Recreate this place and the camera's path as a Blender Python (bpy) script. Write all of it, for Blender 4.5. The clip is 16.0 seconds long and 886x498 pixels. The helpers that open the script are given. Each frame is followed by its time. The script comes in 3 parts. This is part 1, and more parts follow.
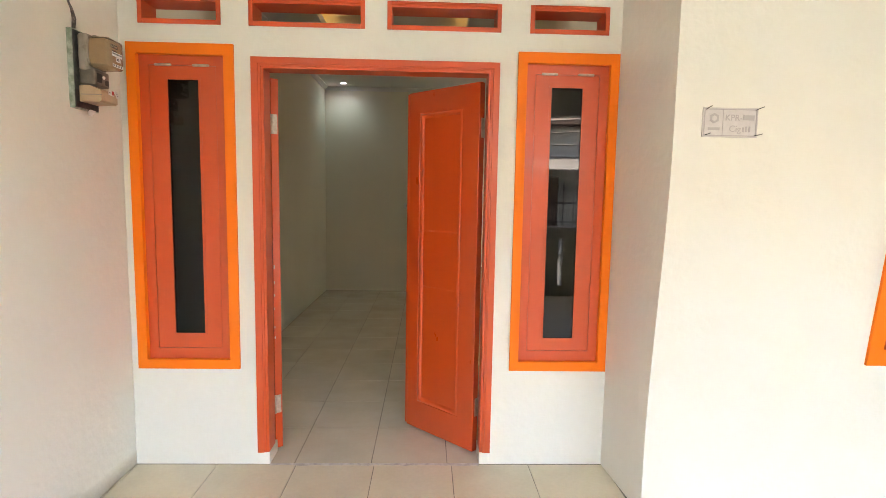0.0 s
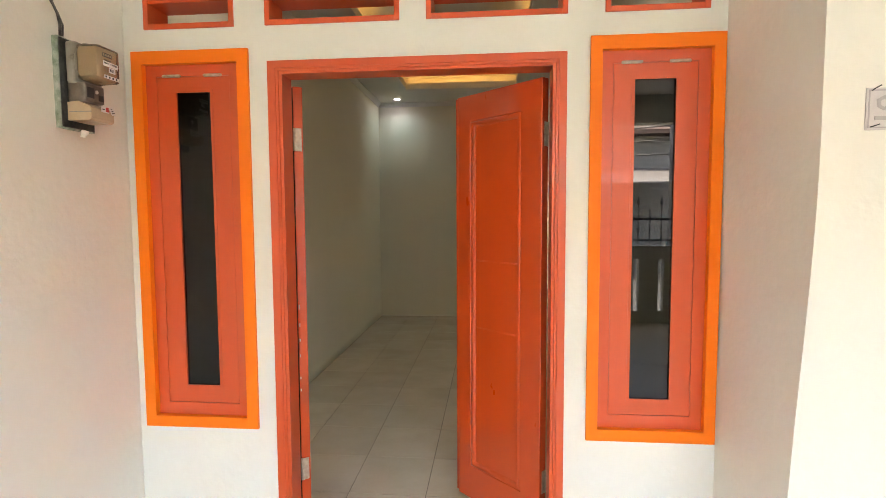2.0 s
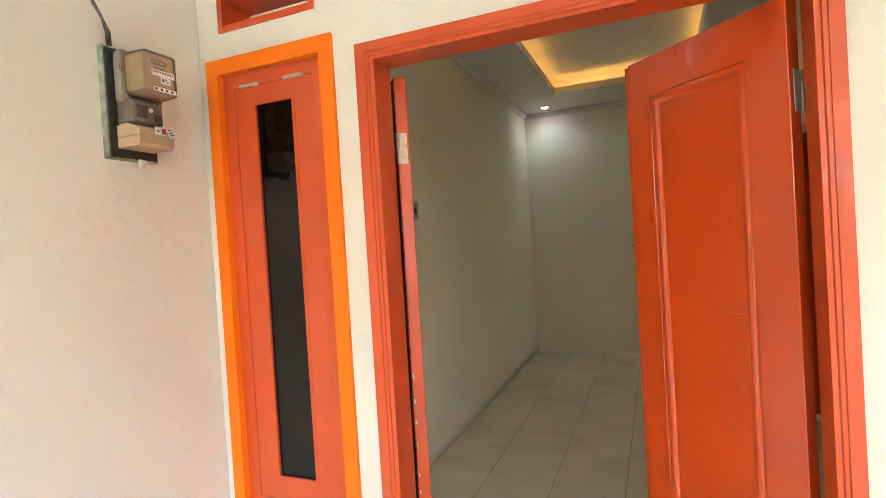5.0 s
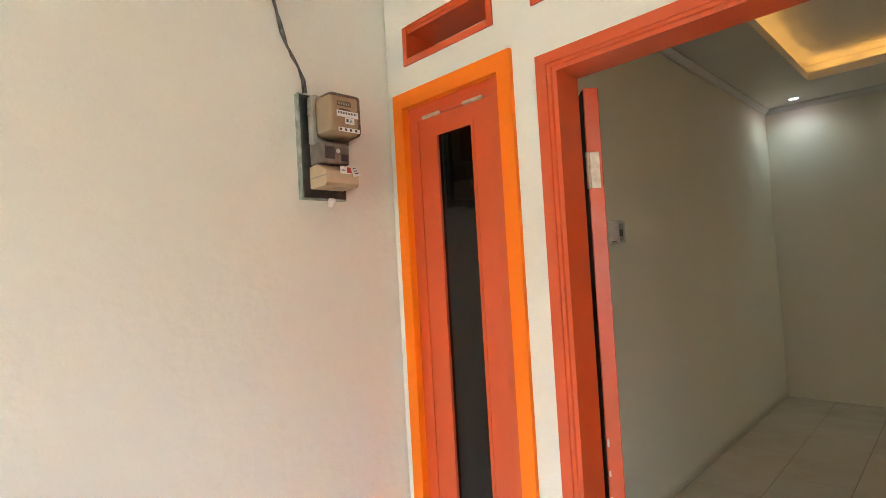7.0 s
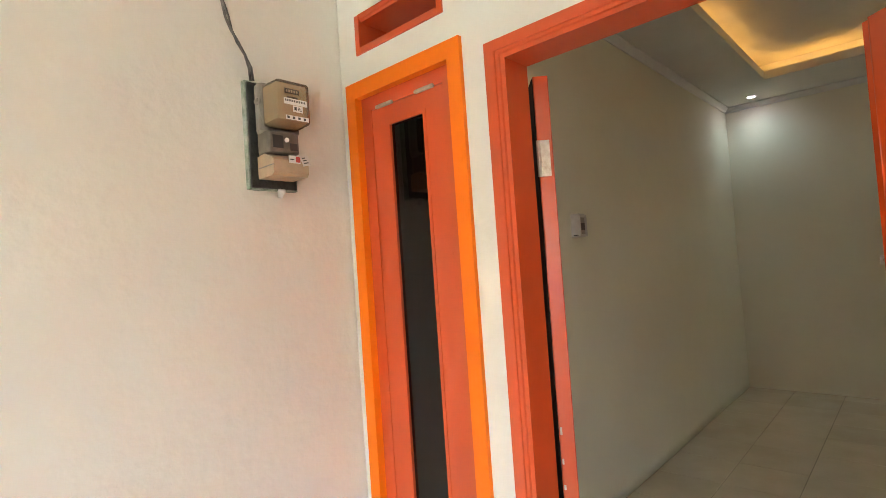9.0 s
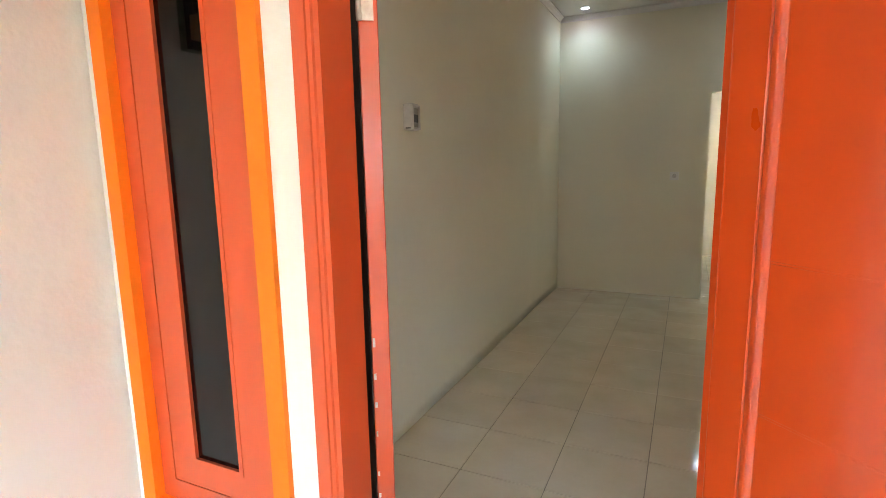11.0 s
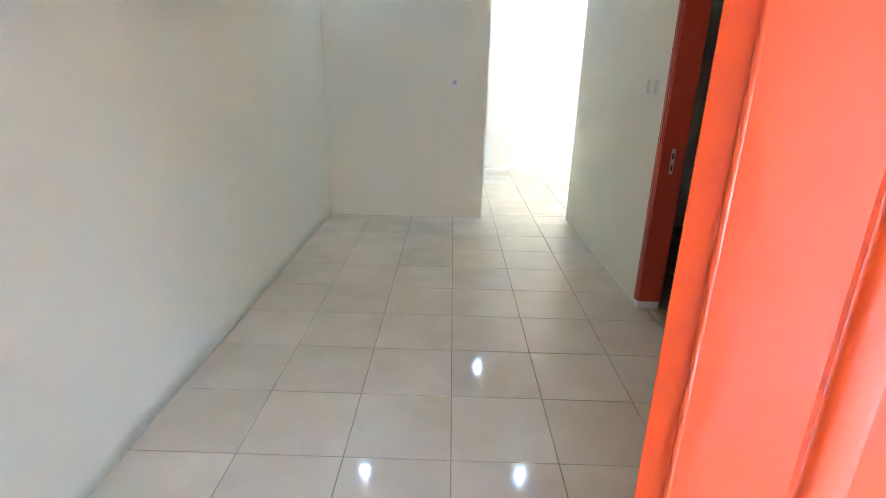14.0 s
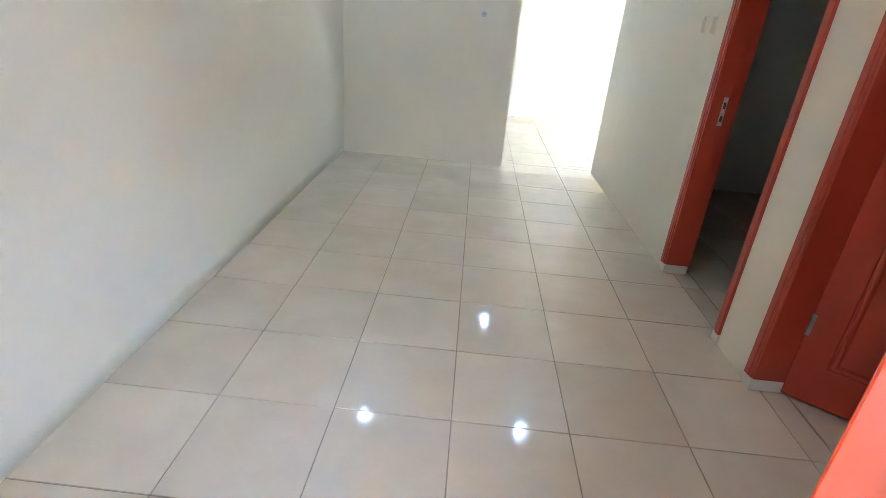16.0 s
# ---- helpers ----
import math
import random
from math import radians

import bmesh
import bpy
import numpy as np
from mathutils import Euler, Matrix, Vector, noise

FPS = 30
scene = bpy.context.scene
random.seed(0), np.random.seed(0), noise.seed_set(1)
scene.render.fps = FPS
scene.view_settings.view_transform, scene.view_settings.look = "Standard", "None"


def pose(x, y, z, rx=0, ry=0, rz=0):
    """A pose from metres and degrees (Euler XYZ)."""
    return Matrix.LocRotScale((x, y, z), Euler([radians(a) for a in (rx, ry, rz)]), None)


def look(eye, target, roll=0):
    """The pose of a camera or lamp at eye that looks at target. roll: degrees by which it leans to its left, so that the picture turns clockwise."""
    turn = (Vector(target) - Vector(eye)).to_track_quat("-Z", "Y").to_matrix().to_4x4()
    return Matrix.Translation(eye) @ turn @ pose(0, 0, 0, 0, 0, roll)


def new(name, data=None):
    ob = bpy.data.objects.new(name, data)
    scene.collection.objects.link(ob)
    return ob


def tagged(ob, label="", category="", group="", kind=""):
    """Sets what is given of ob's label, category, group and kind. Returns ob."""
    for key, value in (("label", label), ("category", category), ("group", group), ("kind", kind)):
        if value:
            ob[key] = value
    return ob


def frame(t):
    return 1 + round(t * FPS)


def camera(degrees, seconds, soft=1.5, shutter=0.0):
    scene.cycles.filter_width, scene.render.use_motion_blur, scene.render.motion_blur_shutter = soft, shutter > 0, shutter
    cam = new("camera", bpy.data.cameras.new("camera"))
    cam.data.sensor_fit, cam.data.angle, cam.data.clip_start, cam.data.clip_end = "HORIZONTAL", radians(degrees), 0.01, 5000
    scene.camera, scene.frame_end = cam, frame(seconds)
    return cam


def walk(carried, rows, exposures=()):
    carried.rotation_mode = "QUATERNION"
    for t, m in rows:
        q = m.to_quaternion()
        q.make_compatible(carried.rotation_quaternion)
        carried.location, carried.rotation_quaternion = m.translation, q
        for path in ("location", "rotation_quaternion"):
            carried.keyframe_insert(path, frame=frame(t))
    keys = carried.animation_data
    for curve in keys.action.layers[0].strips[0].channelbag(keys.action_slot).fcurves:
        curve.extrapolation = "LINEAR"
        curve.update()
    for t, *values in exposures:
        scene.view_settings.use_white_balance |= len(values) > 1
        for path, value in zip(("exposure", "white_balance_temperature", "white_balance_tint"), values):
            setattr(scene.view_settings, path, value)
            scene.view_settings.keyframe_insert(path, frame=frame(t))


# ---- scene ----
cam = camera(81.0, 16.0, soft=0.75)

PATH = [
    (0, (0.199, -2.606, 1.401), (0.262, -0.617, 1.201), 1),
    (0.5, (0.192, -2.559, 1.415), (0.26, -0.567, 1.242), 0.8),
    (1, (0.248, -2.393, 1.41), (0.215, -0.402, 1.229), 0.6),
    (1.5, (0.254, -2.246, 1.424), (0.087, -0.26, 1.253), -0.1),
    (2, (0.249, -2.099, 1.432), (0.067, -0.112, 1.295), -0.3),
    (2.5, (0.208, -1.922, 1.444), (0, 0.062, 1.305), 0),
    (3, (0.2, -1.8, 1.459), (-0.019, 0.185, 1.337), -0.3),
    (3.2, (0.221, -1.752, 1.436), (-0.003, 0.233, 1.33), -0.5),
    (5.3, (0.137, -1.318, 1.46), (-0.741, 0.479, 1.433), -3.1),
    (5.5, (0.129, -1.282, 1.485), (-0.824, 0.477, 1.454), -2.7),
    (6, (0.095, -1.211, 1.51), (-1.038, 0.437, 1.513), -3.2),
    (6.5, (0.108, -1.187, 1.506), (-1.21, 0.317, 1.544), -3.7),
    (7, (0.113, -1.155, 1.518), (-1.309, 0.25, 1.586), -3.3),
    (7.5, (0.124, -1.144, 1.513), (-1.35, 0.204, 1.61), -3.2),
    (8, (0.128, -1.139, 1.513), (-1.341, 0.215, 1.606), -3.3),
    (8.2, (0.129, -1.139, 1.511), (-1.317, 0.241, 1.592), -3.3),
    (10.3, (0.171, -0.951, 1.421), (-0.941, 0.71, 1.357), -3.2),
    (10.5, (0.136, -0.928, 1.414), (-0.905, 0.774, 1.273), -2.4),
    (11, (0.02, -0.815, 1.41), (-0.818, 0.974, 1.093), -1.1),
    (11.5, (-0.066, -0.691, 1.398), (-0.566, 1.204, 0.997), -1.1),
    (12, (-0.055, -0.469, 1.360), (-0.410, 1.425, 0.823), -0.8),
    (12.5, (-0.042, -0.294, 1.356), (-0.401, 1.586, 0.773), -0.1),
    (13, (-0.069, -0.116, 1.351), (-0.369, 1.751, 0.701), -1.4),
    (13.5, (-0.119, 0.017, 1.366), (-0.277, 1.91, 0.739), 0.2),
    (14, (-0.107, 0.088, 1.364), (-0.129, 1.979, 0.713), 1.4),
    (14.5, (-0.061, 0.125, 1.342), (-0.154, 2.006, 0.668), 2),
    (15, (-0.067, 0.157, 1.304), (-0.309, 1.998, 0.562), 1.5),
    (15.5, (-0.102, 0.222, 1.267), (-0.197, 2.076, 0.525), 5.5),
    (16, (-0.11, 0.29, 1.25), (-0.17, 2.11, 0.422), 5),
]
walk(cam, [(t, look(eye, target, roll)) for t, eye, target, roll in PATH],
     [(0.0, 5.36, 7600, 12), (3.0, 5.55, 7600, 12), (5.5, 5.76, 7500, 12), (7.0, 5.48, 7400, 12), (8.2, 5.4, 7400, 12), (10.5, 6.05, 7200, 12), (11.0, 6.0, 6900, 11), (11.5, 6.42, 6200, 12), (12.0, 6.45, 5650, 12), (13.0, 6.9, 5400, 13), (14.0, 7.1, 5350, 13), (15.0, 7.15, 5300, 13), (16.0, 7.25, 5250, 13)])

# ---- world, sun and exposure ----
world = bpy.data.worlds.new("sky")
scene.world = world
world.use_nodes = True
_wn = world.node_tree.nodes
_sky = _wn.new("ShaderNodeTexSky")
_sky.sky_type = "NISHITA"
_sky.sun_disc = False
_sky.sun_elevation, _sky.sun_rotation = radians(80), radians(30)
_sky.dust_density = 4.0
world.node_tree.links.new(_sky.outputs["Color"], _wn["Background"].inputs["Color"])
_wn["Background"].inputs["Strength"].default_value = 0.15

sun_data = bpy.data.lights.new("sun", "SUN")
sun_data.energy, sun_data.angle, sun_data.color = 4.0, radians(3), (1.0, 0.97, 0.92)
sun = new("sun", sun_data)
sun.matrix_world = look((1.5, 2.5, 20), (0, 0, 0))


# ---- mesh helpers ----
def box_bm(bm, x0, x1, y0, y1, z0, z1, bevel=0.0):
    """Adds a box, bevelled if asked, to bm."""
    vs = [bm.verts.new((x, y, z)) for z in (z0, z1) for y in (y0, y1) for x in (x0, x1)]
    fs = [bm.faces.new([vs[i] for i in f]) for f in
          ((0, 2, 3, 1), (4, 5, 7, 6), (0, 1, 5, 4), (2, 6, 7, 3), (0, 4, 6, 2), (1, 3, 7, 5))]
    if bevel:
        es = list({e for f in fs for e in f.edges})
        bmesh.ops.bevel(bm, geom=es, offset=bevel, segments=2, affect="EDGES", profile=0.6)
    return bm


def box(x0, x1, y0, y1, z0, z1, bevel=0.0):
    return box_bm(bmesh.new(), x0, x1, y0, y1, z0, z1, bevel)


def prism(points, axis, a, b):
    """A closed outline of (u, v) points, drawn out along an axis from a to b."""
    bm = bmesh.new()
    put = {"x": lambda u, v, w: (w, u, v), "y": lambda u, v, w: (u, w, v), "z": lambda u, v, w: (u, v, w)}[axis]
    lo = [bm.verts.new(put(u, v, a)) for u, v in points]
    hi = [bm.verts.new(put(u, v, b)) for u, v in points]
    bm.faces.new(lo)
    bm.faces.new(hi)
    n = len(points)
    for i in range(n):
        bm.faces.new((lo[i], lo[(i + 1) % n], hi[(i + 1) % n], hi[i]))
    bmesh.ops.recalc_face_normals(bm, faces=bm.faces[:])
    return bm


def turned(profile, steps=24):
    """A body of revolution round z from (radius, height) pairs."""
    bm = bmesh.new()
    rings = []
    for r, z in profile:
        rings.append([bm.verts.new((r * math.cos(2 * math.pi * i / steps), r * math.sin(2 * math.pi * i / steps), z))
                      for i in range(steps)])
    for lo, hi in zip(rings, rings[1:]):
        for i in range(steps):
            bm.faces.new((lo[i], lo[(i + 1) % steps], hi[(i + 1) % steps], hi[i]))
    bm.faces.new(rings[0][::-1])
    bm.faces.new(rings[-1])
    for f in bm.faces:
        f.smooth = len(f.verts) == 4
    return bm


def tube(points, radius, steps=8):
    """A round bar along a line of points."""
    bm = bmesh.new()
    pts = [Vector(p) for p in points]
    rings = []
    for i, p in enumerate(pts):
        d = (pts[min(i + 1, len(pts) - 1)] - pts[max(i - 1, 0)]).normalized()
        a = d.orthogonal().normalized() if i == 0 else (last - d * last.dot(d)).normalized()
        last = a
        b = d.cross(a)
        rings.append([bm.verts.new(p + radius * (a * math.cos(2 * math.pi * k / steps) + b * math.sin(2 * math.pi * k / steps)))
                      for k in range(steps)])
    for lo, hi in zip(rings, rings[1:]):
        for k in range(steps):
            bm.faces.new((lo[k], lo[(k + 1) % steps], hi[(k + 1) % steps], hi[k])).smooth = True
    bm.faces.new(rings[0][::-1])
    bm.faces.new(rings[-1])
    return bm


def holed(u0, u1, v0, v1, w0, w1, holes, axis, cuts=()):
    """A slab between w0 and w1 with rectangular openings (ua, ub, va, vb) through it."""
    us = sorted({u0, u1, *[h[0] for h in holes], *[h[1] for h in holes]})
    vs = sorted({v0, v1, *cuts, *[h[2] for h in holes], *[h[3] for h in holes]})
    put = {"x": lambda u, v, w: (w, u, v), "y": lambda u, v, w: (u, w, v), "z": lambda u, v, w: (u, v, w)}[axis]
    bm = bmesh.new()
    grid = {(i, j, k): bm.verts.new(put(u, v, w)) for i, u in enumerate(us) for j, v in enumerate(vs)
            for k, w in enumerate((w0, w1))}

    def solid(i, j):
        if not (0 <= i < len(us) - 1 and 0 <= j < len(vs) - 1):
            return False
        u, v = (us[i] + us[i + 1]) / 2, (vs[j] + vs[j + 1]) / 2
        return not any(a < u < b and c < v < d for a, b, c, d in holes)

    for i in range(len(us) - 1):
        for j in range(len(vs) - 1):
            if not solid(i, j):
                continue
            for k in (0, 1):
                bm.faces.new((grid[i, j, k], grid[i + 1, j, k], grid[i + 1, j + 1, k], grid[i, j + 1, k]))
            for di, dj, a, b in ((-1, 0, (i, j), (i, j + 1)), (1, 0, (i + 1, j), (i + 1, j + 1)),
                                 (0, -1, (i, j), (i + 1, j)), (0, 1, (i, j + 1), (i + 1, j + 1))):
                if not solid(i + di, j + dj):
                    bm.faces.new((grid[(*a, 0)], grid[(*b, 0)], grid[(*b, 1)], grid[(*a, 1)]))
    bmesh.ops.delete(bm, geom=[v for v in bm.verts if not v.link_faces], context="VERTS")
    bmesh.ops.recalc_face_normals(bm, faces=bm.faces[:])
    return bm


def mesh_of(name, bm, material):
    me = bpy.data.meshes.new(name)
    bm.to_mesh(me)
    bm.free()
    me.materials.append(material)
    return me


def part(name, bm, material, parent=None, label=""):
    """Links a bmesh as one mesh object, under a thing or part if one is given."""
    ob = new(name, mesh_of(name, bm, material))
    if parent:
        ob.parent = parent
    return tagged(ob, label)


def thing(name, m, label, category, group="", kind=""):
    """An empty at a pose, to carry parts."""
    ob = new(name)
    ob.empty_display_size = 0.1
    ob.matrix_world = m
    return tagged(ob, label, category, group, kind)


def structure(name, bm, material, label, category):
    return tagged(part(name, bm, material), label, category, kind="structure")


# ---- materials ----
def material(name, colour, rough=0.5, metal=0.0, spec=0.5, coat=0.0):
    m = bpy.data.materials.new(name)
    m.use_nodes = True
    p = m.node_tree.nodes["Principled BSDF"]
    p.inputs["Base Color"].default_value = (*colour, 1)
    p.inputs["Roughness"].default_value = rough
    p.inputs["Metallic"].default_value = metal
    p.inputs["Specular IOR Level"].default_value = spec
    p.inputs["Coat Weight"].default_value = coat
    return m


def worn(m, colour, other, scale, amount, bump=0.0, bump_scale=60.0, stretch=(1, 1, 1), rough=None, fine=0.25, random_value=0.0):
    """Two scales of colour variation and fine relief on a material."""
    nt = m.node_tree
    n, link = nt.nodes, nt.links.new
    p = n["Principled BSDF"]
    tc = n.new("ShaderNodeTexCoord")
    geo = n.new("ShaderNodeNewGeometry")
    mp = n.new("ShaderNodeMapping")
    mp.inputs["Scale"].default_value = stretch
    link(geo.outputs["Position"] if stretch == (1, 1, 1) else tc.outputs["Object"], mp.inputs["Vector"])
    big = n.new("ShaderNodeTexNoise")
    big.inputs["Scale"].default_value, big.inputs["Detail"].default_value = scale, 5
    link(mp.outputs[0], big.inputs["Vector"])
    small = n.new("ShaderNodeTexNoise")
    small.inputs["Scale"].default_value, small.inputs["Detail"].default_value = scale * 14, 3
    link(mp.outputs[0], small.inputs["Vector"])
    blend = n.new("ShaderNodeMix")
    blend.data_type = "FLOAT"
    blend.inputs[0].default_value = fine
    link(big.outputs["Fac"], blend.inputs[2])
    link(small.outputs["Fac"], blend.inputs[3])
    ramp = n.new("ShaderNodeMapRange")
    ramp.inputs["From Min"].default_value, ramp.inputs["From Max"].default_value = 0.35, 0.68
    ramp.inputs["To Max"].default_value = amount
    link(blend.outputs[0], ramp.inputs["Value"])
    mix = n.new("ShaderNodeMix")
    mix.data_type = "RGBA"
    mix.inputs[6].default_value, mix.inputs[7].default_value = (*colour, 1), (*other, 1)
    link(ramp.outputs[0], mix.inputs[0])
    out = mix.outputs[2]
    if random_value:
        info = n.new("ShaderNodeObjectInfo")
        mr = n.new("ShaderNodeMapRange")
        mr.inputs["To Min"].default_value, mr.inputs["To Max"].default_value = 1 - random_value, 1 + random_value
        link(info.outputs["Random"], mr.inputs["Value"])
        hsv = n.new("ShaderNodeHueSaturation")
        link(mr.outputs[0], hsv.inputs["Value"])
        link(out, hsv.inputs["Color"])
        out = hsv.outputs[0]
    link(out, p.inputs["Base Color"])
    if rough:
        rr = n.new("ShaderNodeMapRange")
        rr.inputs["To Min"].default_value, rr.inputs["To Max"].default_value = rough
        link(big.outputs["Fac"], rr.inputs["Value"])
        link(rr.outputs[0], p.inputs["Roughness"])
    if bump:
        grain = n.new("ShaderNodeTexNoise")
        grain.inputs["Scale"].default_value, grain.inputs["Detail"].default_value = bump_scale, 4
        link(mp.outputs[0], grain.inputs["Vector"])
        b = n.new("ShaderNodeBump")
        b.inputs["Strength"].default_value, b.inputs["Distance"].default_value = bump, 0.01
        link(grain.outputs["Fac"], b.inputs["Height"])
        link(b.outputs[0], p.inputs["Normal"])
    return m


CREAM = worn(material("cream_wall_paint", (0.77, 0.755, 0.67), 0.7), (0.77, 0.755, 0.67), (0.73, 0.705, 0.61), 1.3, 0.7, 0.22, 28, fine=0.2)
IVORY = worn(material("ivory_room_paint", (0.77, 0.74, 0.6), 0.65), (0.77, 0.74, 0.6), (0.73, 0.69, 0.54), 1.1, 0.7, 0.2, 26, fine=0.2)
CEIL = worn(material("white_ceiling_paint", (0.72, 0.7, 0.67), 0.8), (0.74, 0.72, 0.69), (0.66, 0.64, 0.61), 2.0, 0.7, 0.08, 60)
ORANGE = worn(material("orange_wall_paint", (0.9, 0.19, 0.012), 0.55, spec=0.25), (0.97, 0.205, 0.011), (0.95, 0.185, 0.01), 3.0, 0.7, 0.1, 50)
BRICKRED = worn(material("orange_red_frame_paint", (0.6, 0.075, 0.02), 0.32, coat=0.2), (0.65, 0.09, 0.024), (0.62, 0.08, 0.021), 5.0, 0.7, 0.005, 40,
                stretch=(2, 2, 0.7), rough=(0.29, 0.36))
LEAFRED = worn(material("orange_red_door_paint", (0.66, 0.058, 0.008), 0.26, coat=0.9), (0.64, 0.074, 0.012), (0.61, 0.068, 0.011), 4.0, 0.5, 0.012, 70,
               stretch=(2, 2, 0.7), rough=(0.24, 0.34))
LEAFRED.node_tree.nodes["Principled BSDF"].inputs["Coat Roughness"].default_value = 0.12
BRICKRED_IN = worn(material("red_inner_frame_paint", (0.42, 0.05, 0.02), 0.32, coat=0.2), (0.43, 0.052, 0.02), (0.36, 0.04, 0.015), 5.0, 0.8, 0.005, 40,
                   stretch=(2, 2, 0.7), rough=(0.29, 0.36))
TILE = worn(material("beige_ceramic_tile", (0.5, 0.42, 0.31), 0.12), (0.6, 0.545, 0.415), (0.52, 0.46, 0.33), 3.6, 0.85, 0.008, 10,
            rough=(0.045, 0.1), random_value=0.05, fine=0.12)
PORCHTILE = worn(material("matt_beige_porch_tile", (0.62, 0.55, 0.43), 0.4), (0.66, 0.585, 0.42), (0.56, 0.485, 0.33), 3.6, 0.8, 0.02, 30,
                 rough=(0.34, 0.5), random_value=0.04, fine=0.3)
GROUT = worn(material("dark_grout", (0.16, 0.14, 0.11), 0.85), (0.3, 0.27, 0.215), (0.13, 0.11, 0.085), 7, 0.8, 0.2, 90)
MORTAR = worn(material("bare_mortar", (0.5, 0.47, 0.42), 0.85), (0.62, 0.59, 0.53), (0.32, 0.3, 0.27), 26, 0.9, 0.4, 80)
# Near-black colour that stands for the shade in the front door's gaps.
GAPSHADE = worn(material("near_black_gap_shade", (0.02, 0.017, 0.014), 0.95, spec=0.1), (0.02, 0.017, 0.014), (0.05, 0.043, 0.035), 20, 0.8)
CHROME = material("brushed_steel", (0.7, 0.69, 0.67), 0.22, 1.0)
HINGE = worn(material("paint_spotted_hinge", (0.62, 0.56, 0.47), 0.4, 0.5), (0.66, 0.6, 0.5), (0.42, 0.3, 0.22), 55, 0.8, 0.2, 120)
BLACKMETAL = worn(material("black_iron", (0.02, 0.02, 0.021), 0.45), (0.022, 0.022, 0.023), (0.05, 0.045, 0.04), 12, 0.7, 0.2, 60)
BOARD = worn(material("black_weathered_board", (0.018, 0.018, 0.018), 0.45), (0.014, 0.014, 0.015), (0.11, 0.12, 0.1), 34, 0.45, 0.3, 90)
BOARDEDGE = worn(material("flaked_green_white_paint", (0.4, 0.45, 0.36), 0.7), (0.5, 0.54, 0.46), (0.1, 0.17, 0.1), 28, 1.0, 0.4, 90)
BEIGEPLASTIC = worn(material("beige_plastic", (0.42, 0.31, 0.19), 0.45), (0.56, 0.42, 0.27), (0.42, 0.3, 0.19), 22, 0.8, 0.06, 90)
GREYPLASTIC = worn(material("grey_meter_base", (0.3, 0.28, 0.24), 0.5), (0.32, 0.3, 0.26), (0.22, 0.19, 0.15), 25, 0.8, 0.06, 90)
SMOKE = material("smoky_clear_cover", (0.72, 0.6, 0.44), 0.12)
SMOKE.node_tree.nodes["Principled BSDF"].inputs["Transmission Weight"].default_value = 0.8
SMOKE.node_tree.nodes["Principled BSDF"].inputs["IOR"].default_value = 1.2
DUSTY = worn(material("dusty_smoked_plastic", (0.12, 0.1, 0.08), 0.3), (0.12, 0.1, 0.08), (0.26, 0.22, 0.17), 30, 0.8)
LABEL = material("paper_label", (0.78, 0.76, 0.72), 0.7)
INK = material("dark_print", (0.06, 0.055, 0.05), 0.7)
REDINK = material("red_print", (0.55, 0.05, 0.04), 0.6)
WIRE = worn(material("black_cable", (0.03, 0.028, 0.025), 0.5), (0.03, 0.028, 0.025), (0.3, 0.28, 0.24), 40, 0.6)
WHITEPLASTIC = material("white_plastic", (0.75, 0.74, 0.7), 0.4)
PALEPLASTIC = worn(material("pale_socket_plastic", (0.66, 0.63, 0.57), 0.4), (0.56, 0.54, 0.5), (0.42, 0.39, 0.35), 30, 0.6)
TANPLASTIC = worn(material("tan_box_plastic", (0.55, 0.48, 0.37), 0.5), (0.62, 0.56, 0.45), (0.54, 0.48, 0.38), 30, 0.6)
PLAQUE = worn(material("engraved_grey_metal", (0.44, 0.42, 0.4), 0.5, 0.2), (0.6, 0.57, 0.55), (0.5, 0.47, 0.45), 30, 0.8, 0.15, 100)
ENGRAVE = material("engraved_dark_grey", (0.4, 0.375, 0.36), 0.6)
CONCRETE = worn(material("grey_concrete", (0.36, 0.35, 0.33), 0.85), (0.4, 0.39, 0.37), (0.25, 0.24, 0.22), 2.5, 0.9, 0.3, 40)
ASPHALT = worn(material("asphalt", (0.05, 0.05, 0.05), 0.9), (0.055, 0.055, 0.054), (0.035, 0.035, 0.034), 3, 0.9, 0.4, 120)
GROUND = worn(material("bare_ground", (0.22, 0.18, 0.13), 0.95), (0.24, 0.2, 0.15), (0.14, 0.13, 0.08), 0.6, 0.9, 0.4, 20)
FARWALL = worn(material("weathered_house_paint", (0.5, 0.5, 0.46), 0.8), (0.3, 0.3, 0.28), (0.16, 0.155, 0.14), 1.2, 0.9, 0.2, 30)
ROOFTILE = worn(material("brown_roof", (0.2, 0.1, 0.06), 0.8), (0.1, 0.06, 0.045), (0.05, 0.035, 0.03), 5, 0.9, 0.5, 25)
TIN = worn(material("corrugated_tin", (0.45, 0.45, 0.44), 0.5, 0.5), (0.24, 0.24, 0.24), (0.14, 0.11, 0.09), 4, 0.8, 0.2, 40)
TEAL = material("teal_plastic", (0.02, 0.38, 0.42), 0.4)

GLASS = material("dark_tinted_glass", (0.006, 0.007, 0.008), 0.0, spec=0.5)
GLASS.node_tree.nodes["Principled BSDF"].inputs["Transmission Weight"].default_value = 0.9
GLASS.node_tree.nodes["Principled BSDF"].inputs["IOR"].default_value = 1.5


def glow(name, colour, strength):
    m = bpy.data.materials.new(name)
    m.use_nodes = True
    p = m.node_tree.nodes["Principled BSDF"]
    p.inputs["Base Color"].default_value = (0.8, 0.8, 0.8, 1)
    p.inputs["Emission Color"].default_value = (*colour, 1)
    p.inputs["Emission Strength"].default_value = strength
    return m


